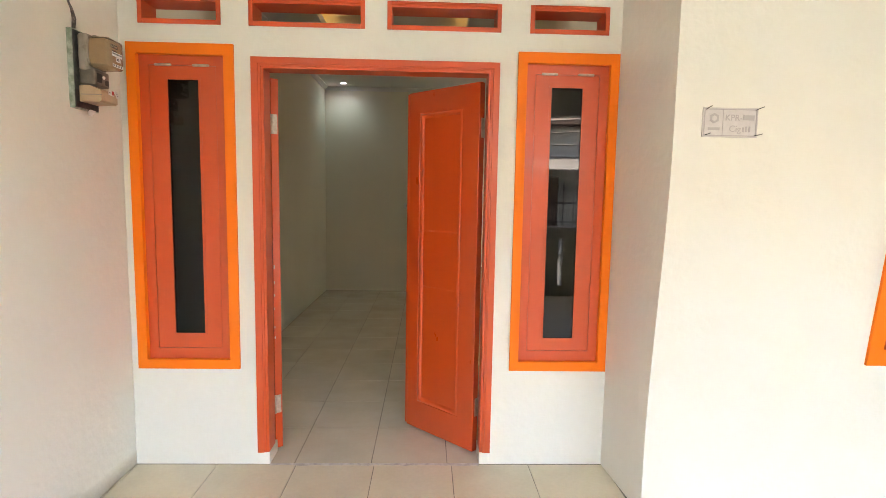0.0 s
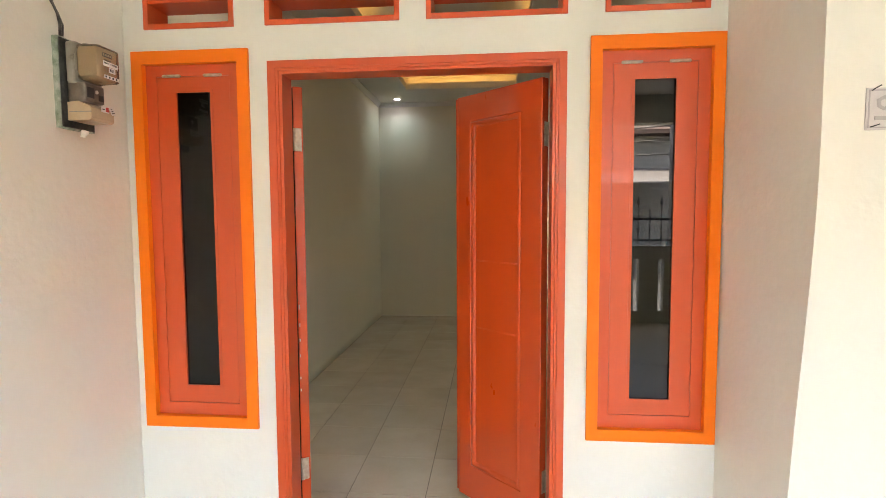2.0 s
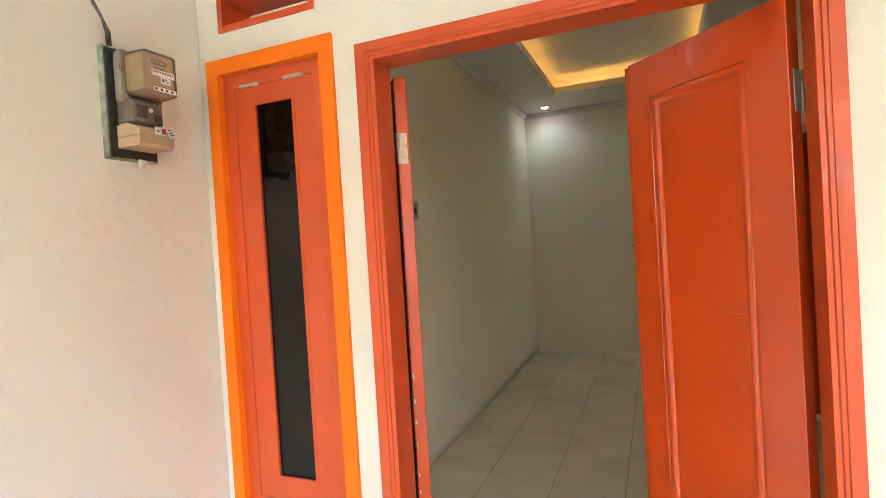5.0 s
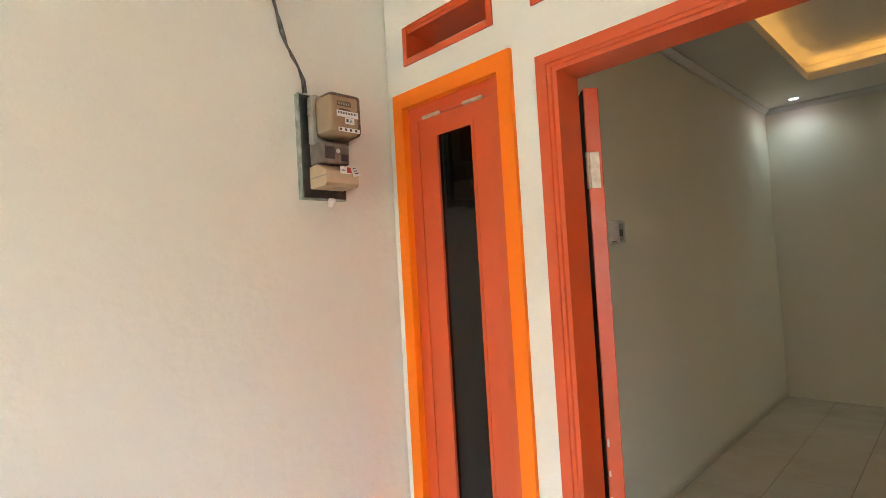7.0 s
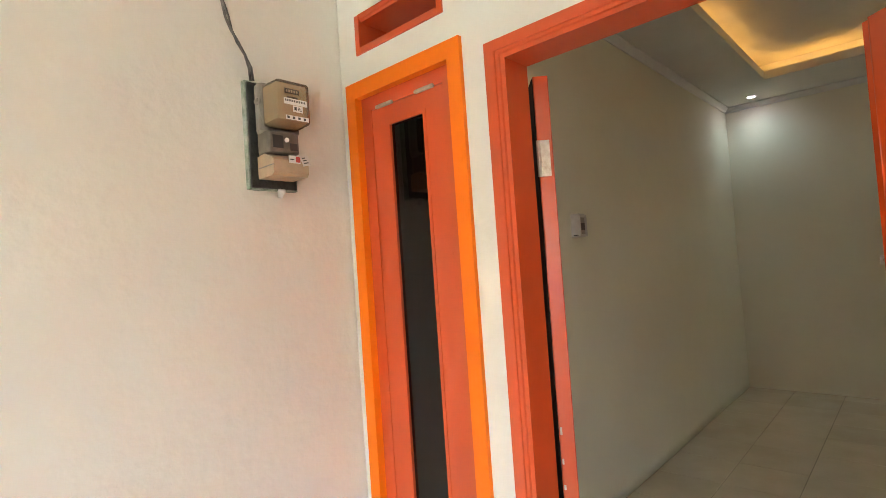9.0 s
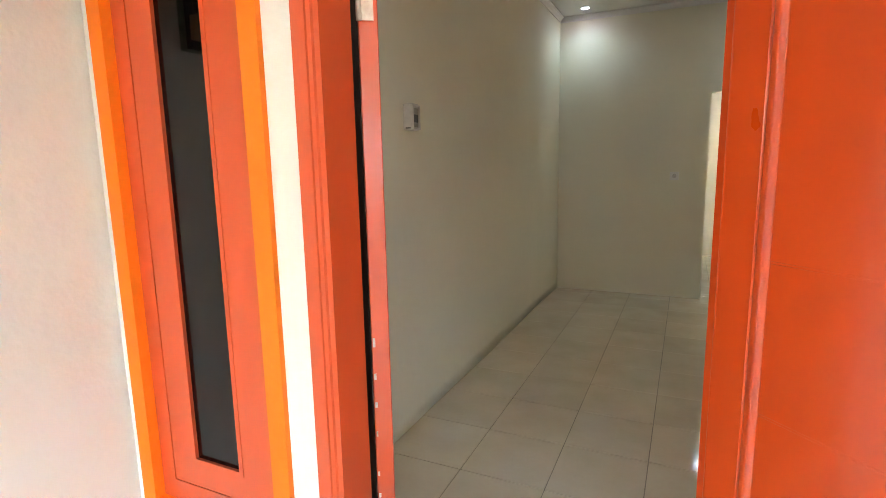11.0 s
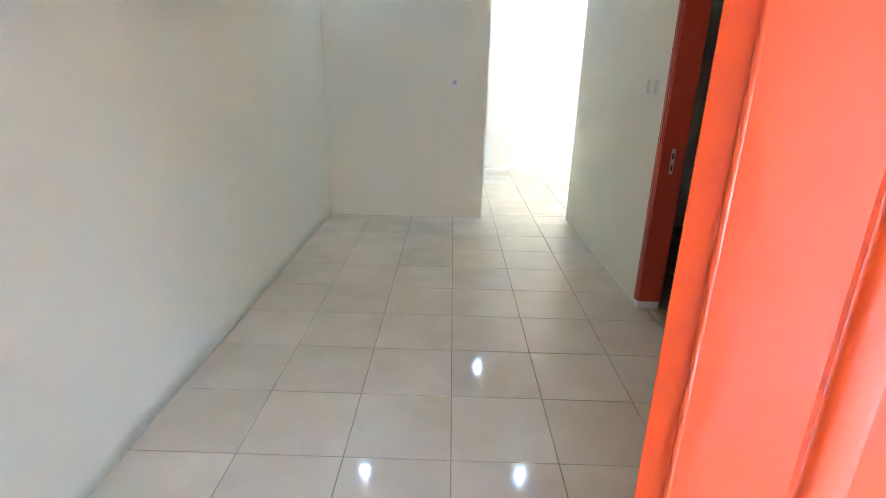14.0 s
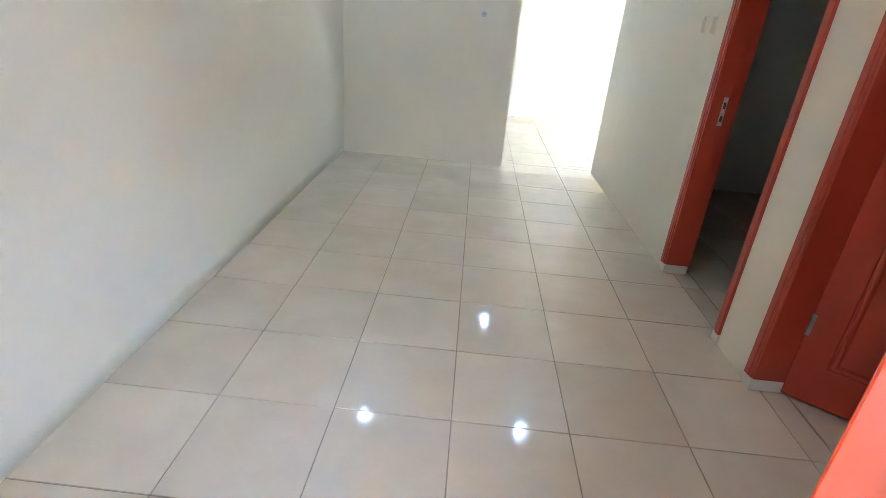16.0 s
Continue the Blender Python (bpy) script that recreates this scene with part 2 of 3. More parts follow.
LED_WARM = glow("warm_led", (1.0, 0.55, 0.15), 0.115)
LED_COOL = glow("cool_downlight", (0.78, 0.74, 1.0), 1.7)

# ---- setting: walls, ceilings, outside ----
XL_P, XL_R = -1.285, -1.281        # party wall, porch side and room side
YB = 5.03                         # back wall of the front room
ZC, ZT = 2.94, 3.12               # ceiling border and raised tray
FZ = 0.13                         # thickness of the house front

structure("ground", box(-60, 60, -80, 80, -0.4, -0.12), GROUND, "bare brown earth around the houses", "ground")
structure("road", box(-60, 60, -9.6, -5.6, -0.118, -0.09), ASPHALT, "grey asphalt lane in front of the house", "road")



def uneven(x, y0, y1):
    """A side wall facing +x whose hand-floated plaster waves by some millimetres."""
    bm = bmesh.new()
    ny, nz = int((y1 - y0) / 0.08), 36
    grid = [[None] * (nz + 1) for _ in range(ny + 1)]
    for i in range(ny + 1):
        for j in range(nz + 1):
            y, z = y0 + (y1 - y0) * i / ny, 3.2 * j / nz
            w = 0.009 * noise.noise((x * 3, y * 0.9, z * 0.8)) + 0.003 * noise.noise((x, y * 4, z * 3.4))
            grid[i][j] = bm.verts.new((x + w, y, z))
    for i in range(ny):
        for j in range(nz):
            bm.faces.new((grid[i][j], grid[i + 1][j], grid[i + 1][j + 1], grid[i][j + 1])).smooth = True
    back = [bm.verts.new((x - 0.14, y, z)) for y, z in ((y0, 0), (y1, 0), (y1, 3.2), (y0, 3.2))]
    bm.faces.new(back[::-1])
    bm.faces.new([back[0]] + [grid[0][j] for j in range(nz + 1)] + [back[3]])
    bm.faces.new([back[1], back[2]] + [grid[ny][j] for j in range(nz, -1, -1)])
    bm.faces.new([back[0], back[1]] + [grid[i][0] for i in range(ny, -1, -1)])
    bm.faces.new([back[3]] + [grid[i][nz] for i in range(ny + 1)] + [back[2]])
    bmesh.ops.recalc_face_normals(bm, faces=bm.faces[:])
    return bm


LW = (-1.205, -0.785, 0.555, 2.062)      # left window opening in the front
RW = (0.675, 1.095, 0.555, 2.062)
VENTS = [(-1.19, -0.80), (-0.668, -0.113), (-0.006, 0.547), (0.688, 1.076)]
holes = [(-0.648, 0.535, 0.0, 2.045), LW, RW] + [(a + 0.004, b - 0.004, 2.206, 2.328) for a, b in VENTS]
structure("wall_front", holed(XL_P, 1.14, 0.0, 3.2, 0.0, FZ, holes, "y"), CREAM, "cream painted front wall with door, windows and vents", "wall")
structure("wall_party", uneven(XL_P, -4.85, 0.06), CREAM, "cream painted party wall of the porch", "wall")
structure("wall_west", uneven(XL_R, 0.132, 8.0), IVORY, "cream painted side wall of the front room", "wall")


def lean(z):
    q = min(max((z - 0.25) / 1.4, 0), 1)
    return -0.424 - 0.099 * q * q * (3 - 2 * q)


structure("wall_bedroom_side", prism([(1.14, 0.0), (1.26, 0.0), (1.3, -0.36), (1.18 - 0.04 * 0.16 / 0.52, -0.36)], "z", 0, 3.2), CREAM, "cream painted return wall beside the porch", "wall")


def bedroom_front():
    bm = holed(1.18, 4.2, 0, 3.2, -0.45, 0.0, [(2.177, 3.332, 0.77, 2.085)], "y", [3.2 * i / 24 for i in range(1, 24)])
    for v in bm.verts:
        v.co.y = -0.36 if v.co.y > -0.2 else lean(v.co.z)
    return bm


def bedroom_return():
    """The last stretch of the return wall, up to the leaning corner."""
    bm = bmesh.new()
    xa, n = 1.18 - 0.04 * 0.16 / 0.52, 24
    a = [bm.verts.new((xa, -0.36, 3.2 * i / n)) for i in range(n + 1)]
    b = [bm.verts.new((1.18, lean(3.2 * i / n), 3.2 * i / n)) for i in range(n + 1)]
    for i in range(n):
        bm.faces.new((a[i], a[i + 1], b[i + 1], b[i]))
    return bm


structure("wall_bedroom_corner", bedroom_return(), CREAM, "cream painted corner of the bedroom wall", "wall")
structure("wall_bedroom_front", bedroom_front(), CREAM, "cream painted bedroom front wall with a window", "wall")


def east_wall():
    """Wall between the front room and the side rooms, slightly out of square, with two doorways."""
    bm = holed(0.132, 5.07, 0, 3.2, 0.0, 0.12, [(1.21, 2.055, 0, 2.06), (2.305, 3.075, 0, 2.06)], "x")
    for v in bm.verts:
        v.co.x += 1.11 - 0.0135 * v.co.y
    return bm


def east(y):
    return 1.11 - 0.0135 * y


structure("wall_east", east_wall(), IVORY, "cream painted wall with two inner doorways", "wall")
structure("wall_back", holed(XL_R, 1.038, 0, 3.2, YB, YB + 0.12, [(0.203, 1.04, 0, 2.07)], "y"), IVORY, "cream painted back wall with a tall opening", "wall")
# side rooms
structure("wall_side_room_back", box(1.16, 4.2, 4.91, 5.07, 0, 3.2), CREAM, "cream painted end wall of the unlit side room", "wall")
structure("wall_side_room_split", box(1.202, 4.2, 2.13, 2.23, 0, 3.2), CREAM, "cream painted wall between the side rooms", "wall")
structure("wall_house_east", box(4.2, 4.33, -0.6, 8.0, 0, 3.2), CREAM, "cream painted outer wall", "wall")
structure("ceiling_side_rooms", box(1.23, 4.2, -0.36, 5.06, 2.94, 2.99), CEIL, "white side room ceiling", "ceiling")
# back room, with an unseen opening added in ceiling and roof for daylight
structure("wall_kitchen_back", box(XL_R, 4.2, 7.8, 7.93, 0, 3.2), CREAM, "cream painted far wall of the back room", "wall")
structure("ceiling_back_room", holed(XL_R, 4.2, 5.152, 7.8, 2.94, 3.0, [(3.1, 3.78, 5.62, 6.3)], "z"), CEIL, "white back room ceiling with an added opening for daylight", "ceiling")
structure("roof_slab", holed(-1.45, 4.33, 0.0, 8.0, 3.22, 3.34, [(2.8, 4.1, 5.4, 6.7)], "z"), CONCRETE, "grey concrete roof slab", "roof")

# ceiling of the front room: border, raised lip, tray
TX0, TX1, TY0, TY1 = -0.785, 0.56, 0.9, 4.28
structure("ceiling", holed(XL_R, 1.1, FZ + 0.002, YB, ZC, ZC + 0.012, [(TX0, TX1, TY0, TY1)], "z"), CEIL, "white plasterboard ceiling border", "ceiling")
structure("ceiling_lip", holed(TX0, TX1, TY0, TY1, ZC - 0.002, ZC + 0.07, [(TX0 + 0.014, TX1 - 0.014, TY0 + 0.014, TY1 - 0.014)], "z"), CEIL, "white lip round the ceiling tray", "ceiling")
structure("ceiling_tray_sides", holed(TX0 - 0.2, TX1 + 0.2, TY0 - 0.2, TY1 + 0.2, ZC + 0.014, ZT, [(TX0 - 0.17, TX1 + 0.17, TY0 - 0.17, TY1 + 0.17)], "z"), CEIL, "white sides of the ceiling tray", "ceiling")
structure("ceiling_tray", box(XL_R, 1.1, FZ + 0.002, YB, ZT + 0.002, ZT + 0.02), CEIL, "white raised ceiling tray lit by a hidden warm strip", "ceiling")

_cornice = [(0, 0), (0, -0.055), (0.008, -0.055), (0.014, -0.04), (0.034, -0.018), (0.042, -0.012), (0.042, 0)]
structure("trim_cornice_back", prism([(YB - u, ZC + v - 0.001) for u, v in _cornice], "x", XL_R + 0.002, 1.038), CEIL, "white plaster cornice", "cornice")
structure("trim_cornice_west", prism([(XL_R + u + 0.001, ZC + v - 0.001) for u, v in _cornice], "y", FZ + 0.002, YB - 0.043), CEIL, "white plaster cornice", "cornice")

# porch: canopy, beam and low front wall with slots
structure("ceiling_porch", box(XL_P, 4.3, -4.75, -0.5, 2.9, 3.0), CEIL, "white porch ceiling", "ceiling")
structure("ceiling_porch_inner", box(XL_P, 1.14, -0.498, -0.002, 2.9, 3.0), CEIL, "white porch ceiling", "ceiling")
structure("beam_porch", box(XL_P, 4.3, -4.85, -4.65, 2.55, 2.898), CREAM, "cream painted beam at the porch edge", "beam")
_slots = [(x, x + 0.07, 0.16, 0.83) for x in [-1.015 + 0.31 * i for i in range(17)]]
structure("wall_parapet", holed(XL_P, 4.3, 0.0, 1.0, -4.82, -4.7, _slots, "y"), CREAM, "low cream front wall with upright slots", "wall")
structure("wall_porch_end", box(4.3, 4.43, -4.85, -0.6, 0, 3.0), CREAM, "cream painted porch end wall", "wall")

# floors: bed of grout, tiles follow at the end of the file
floor_room = structure("floor", box(XL_R - 0.03, 1.22, 0.0, YB + 0.12, -0.1, -0.004), GROUT, "floor of beige glazed tiles in the front room", "floor")
floor_porch = structure("floor_porch", box(XL_P - 0.03, 4.3, -4.85, -0.002, -0.1, -0.004), GROUT, "porch floor of beige glazed tiles", "floor")
floor_back = structure("floor_back_room", box(XL_R, 4.2, YB + 0.122, 7.8, -0.1, -0.004), GROUT, "back room floor of beige glazed tiles", "floor")
floor_side = structure("floor_side_rooms", box(1.222, 4.2, -0.36, YB + 0.01, -0.1, -0.004), GROUT, "side room floor of beige glazed tiles", "floor")


def threshold_bm():
    """A rough strip of mortar in the joint under the front door."""
    bm = bmesh.new()
    n = 60
    rows = []
    for i in range(n + 1):
        x = -0.6 + 1.09 * i / n
        a = -0.016 - 0.012 * abs(noise.noise((x * 14, 0.3, 0.0)))
        b = 0.004
        z = 0.0022 + 0.0018 * noise.noise((x * 30, 2.0, 0.0))
        rows.append([bm.verts.new((x, a, -0.003)), bm.verts.new((x, a + 0.005, z * 0.7)), bm.verts.new((x, b, z)), bm.verts.new((x, b + 0.002, -0.003))])
    for p, q in zip(rows, rows[1:]):
        for k in range(3):
            bm.faces.new((p[k], q[k], q[k + 1], p[k + 1]))
    return bm


structure("threshold", threshold_bm(), MORTAR, "rough grey mortar joint under the front door", "threshold")

# ---- doors and windows ----
def leaf_bm(w, h, thick, m=0.112, mb=0.165, mt=0.12, free=None):
    """A door leaf from x 0 to w, with a raised round bead and a sunk panel on both faces; hinge edge at x = 0.
    m: hinge stile, free: stile at the other side, mb and mt: bottom and top rail."""
    free = m if free is None else free
    bm = bmesh.new()
    steps = [(0.0, 0.002), (0.003, -0.002), (0.007, 0.0035), (0.012, 0.0062), (0.018, 0.0064), (0.024, 0.004), (0.029, -0.005), (0.032, -0.006)]
    sides = []
    for y, sign in ((0.0, -1), (thick, 1)):
        loops = []
        for left, right, low, up, d in [(0, 0, 0, 0, 0), (0.002, 0.002, 0.002, 0.002, 0.002)] + [(m + q, free + q, mb + q, mt + q, d) for q, d in steps]:
            yy = y + sign * d
            loops.append([bm.verts.new(c) for c in ((left, yy, low), (w - right, yy, low), (w - right, yy, h - up), (left, yy, h - up))])
        for k, (lo, hi) in enumerate(zip(loops, loops[1:])):
            for i in range(4):
                bm.faces.new((lo[i], lo[(i + 1) % 4], hi[(i + 1) % 4], hi[i])).smooth = 3 <= k <= 7
        bm.faces.new(loops[-1])
        sides.append(loops[0])
    a, b = sides
    for i in range(4):
        bm.faces.new((a[i], a[(i + 1) % 4], b[(i + 1) % 4], b[i]))
    bmesh.ops.recalc_face_normals(bm, faces=bm.faces[:])
    return bm


def moulded_head(name, x0, x1, y0, y1, z0, z1, mat, parent, up=False):
    s = 0.009
    if up:
        pts = [(y0, z0), (y0, z1 - 2 * s - 0.006), (y0 + 0.004, z1 - 2 * s - 0.004), (y0 + 0.004, z1 - s - 0.003), (y0 + 0.009, z1 - s), (y0 + 0.009, z1), (y1, z1), (y1, z0)]
    else:
        pts = [(y0, z1), (y1, z1), (y1, z0), (y0 + 0.009, z0), (y0 + 0.009, z0 + s), (y0 + 0.004, z0 + s + 0.003), (y0 + 0.004, z0 + 2 * s + 0.004), (y0, z0 + 2 * s + 0.006)]
    return part(name, prism(pts, "x", x0, x1), mat, parent)


def hinge(parent, m, label="pale paint-spotted butt hinge", mat=None):
    """A butt hinge, knuckle along z, with its plates and screws; a part of a leaf or frame."""
    bm = turned([(0.0062, -0.05), (0.0062, 0.05)], 10)
    box_bm(bm, 0.002, 0.034, -0.0025, 0.0, -0.05, 0.05)
    box_bm(bm, -0.0025, 0.0, 0.002, 0.03, -0.05, 0.05)
    for z in (-0.036, 0.0, 0.036):
        for x in (0.012, 0.025):
            t = turned([(0.004, 0), (0.003, 0.0015)], 8)
            t.transform(pose(x, -0.0025, z + (0.006 if x > 0.02 else 0), 90))
            me = bpy.data.meshes.new("t")
            t.to_mesh(me)
            t.free()
            bm.from_mesh(me)
            bpy.data.meshes.remove(me)
    ob = part("hinge", bm, mat or HINGE, parent, label)
    ob.matrix_local = m
    return ob


def pull_handle(parent, x, z0, z1, side, y):
    """A flat steel bar pull on two round stand-offs with dark collars, on one face of a leaf."""
    h = part("pull_handle", box(x - 0.011, x + 0.011, y + side * 0.062 - 0.005, y + side * 0.062 + 0.005, z0, z1, 0.002), CHROME, parent, "square steel pull bar")
    for z in (z0 + 0.032, z1 - 0.032):
        so = turned([(0.008, 0), (0.008, 0.058)], 12)
        so.transform(pose(x, y, z, -90 * side))
        part("standoff", so, CHROME, h)
        co = turned([(0.012, 0), (0.012, 0.006), (0.0095, 0.012), (0.0085, 0.013)], 12)
        co.transform(pose(x, y, z, -90 * side))
        part("collar", co, BLACKMETAL, h, "dark collar")
    return h


DW, DH, DT = 0.545, 1.975, 0.038
door_front = thing("door_1", pose(0, 0, 0), "orange-red double front door, both leaves open inwards", "door", kind="structure")
FRAME_PROFILE = [(0.0, 0.14), (0.0, -0.012), (0.55, -0.012), (0.58, -0.008), (0.74, -0.008), (0.79, -0.003), (1.0, -0.003), (1.0, 0.1), (0.3, 0.1), (0.3, 0.14)]


def mitred(name, outer, inner, lo, hi, lo_in, hi_in, upright):
    """One member of the door frame: the profile runs from its outer to its inner edge, ends cut to meet its neighbours."""
    bm = bmesh.new()
    rows = []
    for q, y in FRAME_PROFILE:
        u = outer + (inner - outer) * q
        a, b = lo + (lo_in - lo) * q, hi + (hi_in - hi) * q
        rows.append([bm.verts.new((u, y, a) if upright else (a, y, u)), bm.verts.new((u, y, b) if upright else (b, y, u))])
    n = len(rows)
    for i in range(n):
        bm.faces.new((rows[i][0], rows[(i + 1) % n][0], rows[(i + 1) % n][1], rows[i][1]))
    bm.faces.new([r[0] for r in rows])
    bm.faces.new([r[1] for r in rows])
    bmesh.ops.recalc_face_normals(bm, faces=bm.faces[:])
    return part(name, bm, BRICKRED, door_front)


mitred("frame_post", -0.66, -0.602, 0.066, 2.056, 0.066, 2.005, True)
mitred("frame_post", 0.545, 0.491, 0.066, 2.056, 0.066, 2.005, True)
mitred("frame_head", 2.056, 2.005, -0.66, 0.545, -0.602, 0.491, False)
# Strip that paints the gap beside the right post as dark as shade.
part("rebate", box(0.506, 0.528, 0.1015, 0.139, 0.07, 2.02), GAPSHADE, door_front, "near-black strip drawn as shade in the rebate, with plaster specks")
for a, b in ((-0.652, -0.6), (0.489, 0.54)):
    part("footing", box(a, b, -0.004, 0.138, 0.0, 0.066, 0.004), CREAM, door_front, "white plaster footing under the post")


def front_leaf(m, handed, lip=0.0):
    """One leaf of the front door, hinge edge at its origin. handed: 1 leaf runs along +x, outer face at -y; -1: mirrored.
    lip: width of the rebated tongue at the meeting edge, behind a rounded arris."""
    def put(name, bm, mat, parent, label=""):
        if handed < 0:
            bmesh.ops.scale(bm, vec=(-1, 1, 1), verts=bm.verts)
            bmesh.ops.reverse_faces(bm, faces=bm.faces[:])
        return part(name, bm, mat, parent, label)

    wide = DW - lip
    ob = put("leaf", leaf_bm(wide, DH, DT, 0.108, free=0.112 if not lip else 0.084), LEAFRED, door_front)
    ob.matrix_local = m
    if lip:
        put("meeting_lip", box(wide + 0.0005, DW, 0.013, DT, 0.0, DH, 0.0015), LEAFRED, ob)
        bead = tube([(wide - 0.0035, 0.0015, 0.004), (wide - 0.0035, 0.0015, DH * 0.5), (wide - 0.0035, 0.0015, DH - 0.004)], 0.0042, 10)
        put("arris_bead", bead, LEAFRED, ob)
        for z in (0.866, 1.19):
            for dz in (0.0, 0.0052):
                put("panel_joint", tube([(0.142, 0.0066, z + dz), (wide - 0.118, 0.0066, z + dz)], 0.0009, 6), LEAFRED, ob, "thin joint across the panel")
    for z in (0.25, 1.745):
        hinge(ob, pose(-0.004 * handed, DT, z, 0, 0, 0) @ Matrix.Diagonal((handed, -1, 1, 1)))
    return ob


leaf_l = front_leaf(pose(-0.61, 0.141, 0.014, 0, 0, 130.0) @ pose(0, -DT, 0), 1)
leaf_r = front_leaf(pose(0.489, 0.13, 0.014, 0, 0, -44) @ pose(0, -DT, 0), -1, 0.03)
pull_handle(leaf_l, DW - 0.05, 0.975, 1.221, -1, -0.002)
pull_handle(leaf_l, DW - 0.05, 0.975, 1.221, 1, DT + 0.002)
# Thin strip that paints the shadow on the leaf's back near the hinges.
part("shade_strip", box(0.001, 0.12, DT + 0.0025, DT + 0.005, 0.006, DH - 0.006), GAPSHADE, leaf_l, "near-black strip drawn as shade beside the hinges")
for i in range(6):
    z = 0.6 + 0.08 * i + random.uniform(-0.02, 0.02)
    part("plaster_fleck", box(-0.0006, 0.0004, DT - 0.004 - random.uniform(0, 0.003), DT - 0.001, z, z + random.uniform(0.004, 0.022)), MORTAR, leaf_l)
for q, turn in ((-0.002, 90), (DT + 0.002, -90)):
    lk = turned([(0.019, 0), (0.019, 0.005), (0.0105, 0.007), (0.0105, 0.03), (0.009, 0.032)], 16)
    lk.transform(pose(DW - 0.05, q, 0.822, turn))
    part("lock_cylinder", lk, CHROME, leaf_l, "steel lock cylinder")


def slim_window(name, x0, x1, sides, glass):
    """A narrow casement in the front: painted orange border, frame, top-hung sash with a dark pane, two small hinges."""
    w = thing(name, pose(0, 0, 0), "tall narrow orange-red window with dark glass", "window", kind="structure")
    ox0, ox1 = sides
    part("border", holed(ox0, ox1, 0.512, 2.11, -0.014, 0.0135, [(x0 + 0.004, x1 - 0.004, 0.559, 2.058)], "y"), ORANGE, w, "bright orange painted plaster border")
    part("window_frame", holed(x0 + 0.002, x1 - 0.002, 0.557, 2.06, 0.014, 0.11, [(x0 + 0.05, x1 - 0.05, 0.612, 2.012)], "y"), BRICKRED, w)
    sx0, sx1 = x0 + 0.0518, x1 - 0.0518
    gx0, gx1, gz0, gz1 = glass
    sash = part("sash", holed(sx0, sx1, 0.614, 2.01, 0.016, 0.055, [(gx0 - 0.002, gx1 + 0.002, gz0 - 0.002, gz1 + 0.002)], "y"), BRICKRED, w)
    part("glazing_bead", holed(gx0 - 0.012, gx1 + 0.012, gz0 - 0.012, gz1 + 0.012, 0.0135, 0.0168, [(gx0, gx1, gz0, gz1)], "y"), BRICKRED, sash)
    pane = part("pane", box(gx0 - 0.001, gx1 + 0.001, 0.024, 0.029, gz0 - 0.0015, gz1 + 0.0015), GLASS, sash, "dark tinted glass")
    for hx in (sx0 + 0.068, sx1 - 0.068):
        hb = turned([(0.004, -0.04), (0.0065, -0.036), (0.0065, 0.036), (0.004, 0.04)], 10)
        hb.transform(pose(hx, 0.009, 2.012, 0, 90, 0))
        part("hinge", hb, HINGE, w, "pale hinge barrel")
    return w


slim_window("window_1", LW[0], LW[1], (-1.247, -0.741), (-1.069, -0.921, 0.69, 1.944))
slim_window("window_2", RW[0], RW[1], (0.634, 1.134), (0.808, 0.963, 0.679, 1.948))

for i, (a, b) in enumerate(VENTS):
    v = thing("vent_frame", pose(0, 0, 0), "orange-red wooden vent opening above the front door", "vent", "vents over the front", "structure")
    f = 0.021
    part("jamb", box(a, a + f, -0.006, FZ + 0.004, 2.2, 2.332, 0.002), BRICKRED, v)
    part("jamb", box(b - f, b, -0.006, FZ + 0.004, 2.2, 2.332, 0.002), BRICKRED, v)
    moulded_head("rail", a + f, b - f, -0.006, FZ + 0.004, 2.308, 2.332, BRICKRED, v)
    part("rail", box(a + f, b - f, -0.006, FZ + 0.004, 2.2, 2.222, 0.002), BRICKRED, v)

bw = thing("window_3", pose(0, 0, 0), "wide orange-bordered bedroom window with dark glass", "window", kind="structure")
def bedroom_border():
    """The orange border follows the leaning wall and turns into the window reveal."""
    bm = holed(2.125, 3.387, 0.7, 2.14, -0.1, 0.0, [(2.187, 3.322, 0.775, 2.08)], "y", [0.72 + 0.1 * i for i in range(1, 14)])
    for v in bm.verts:
        v.co.y = lean(v.co.z) - 0.014 if v.co.y < -0.05 else -0.4
    return bm


part("border", bedroom_border(), ORANGE, bw, "bright orange painted plaster border")
part("window_frame", holed(2.188, 3.321, 0.776, 2.079, -0.49, -0.41, [(2.237, 2.727, 0.826, 2.03), (2.777, 3.267, 0.826, 2.03)], "y"), BRICKRED, bw)
for a, b in ((2.239, 2.725), (2.779, 3.265)):
    part("pane", box(a, b, -0.455, -0.45, 0.828, 2.028), GLASS, bw, "dark tinted glass")


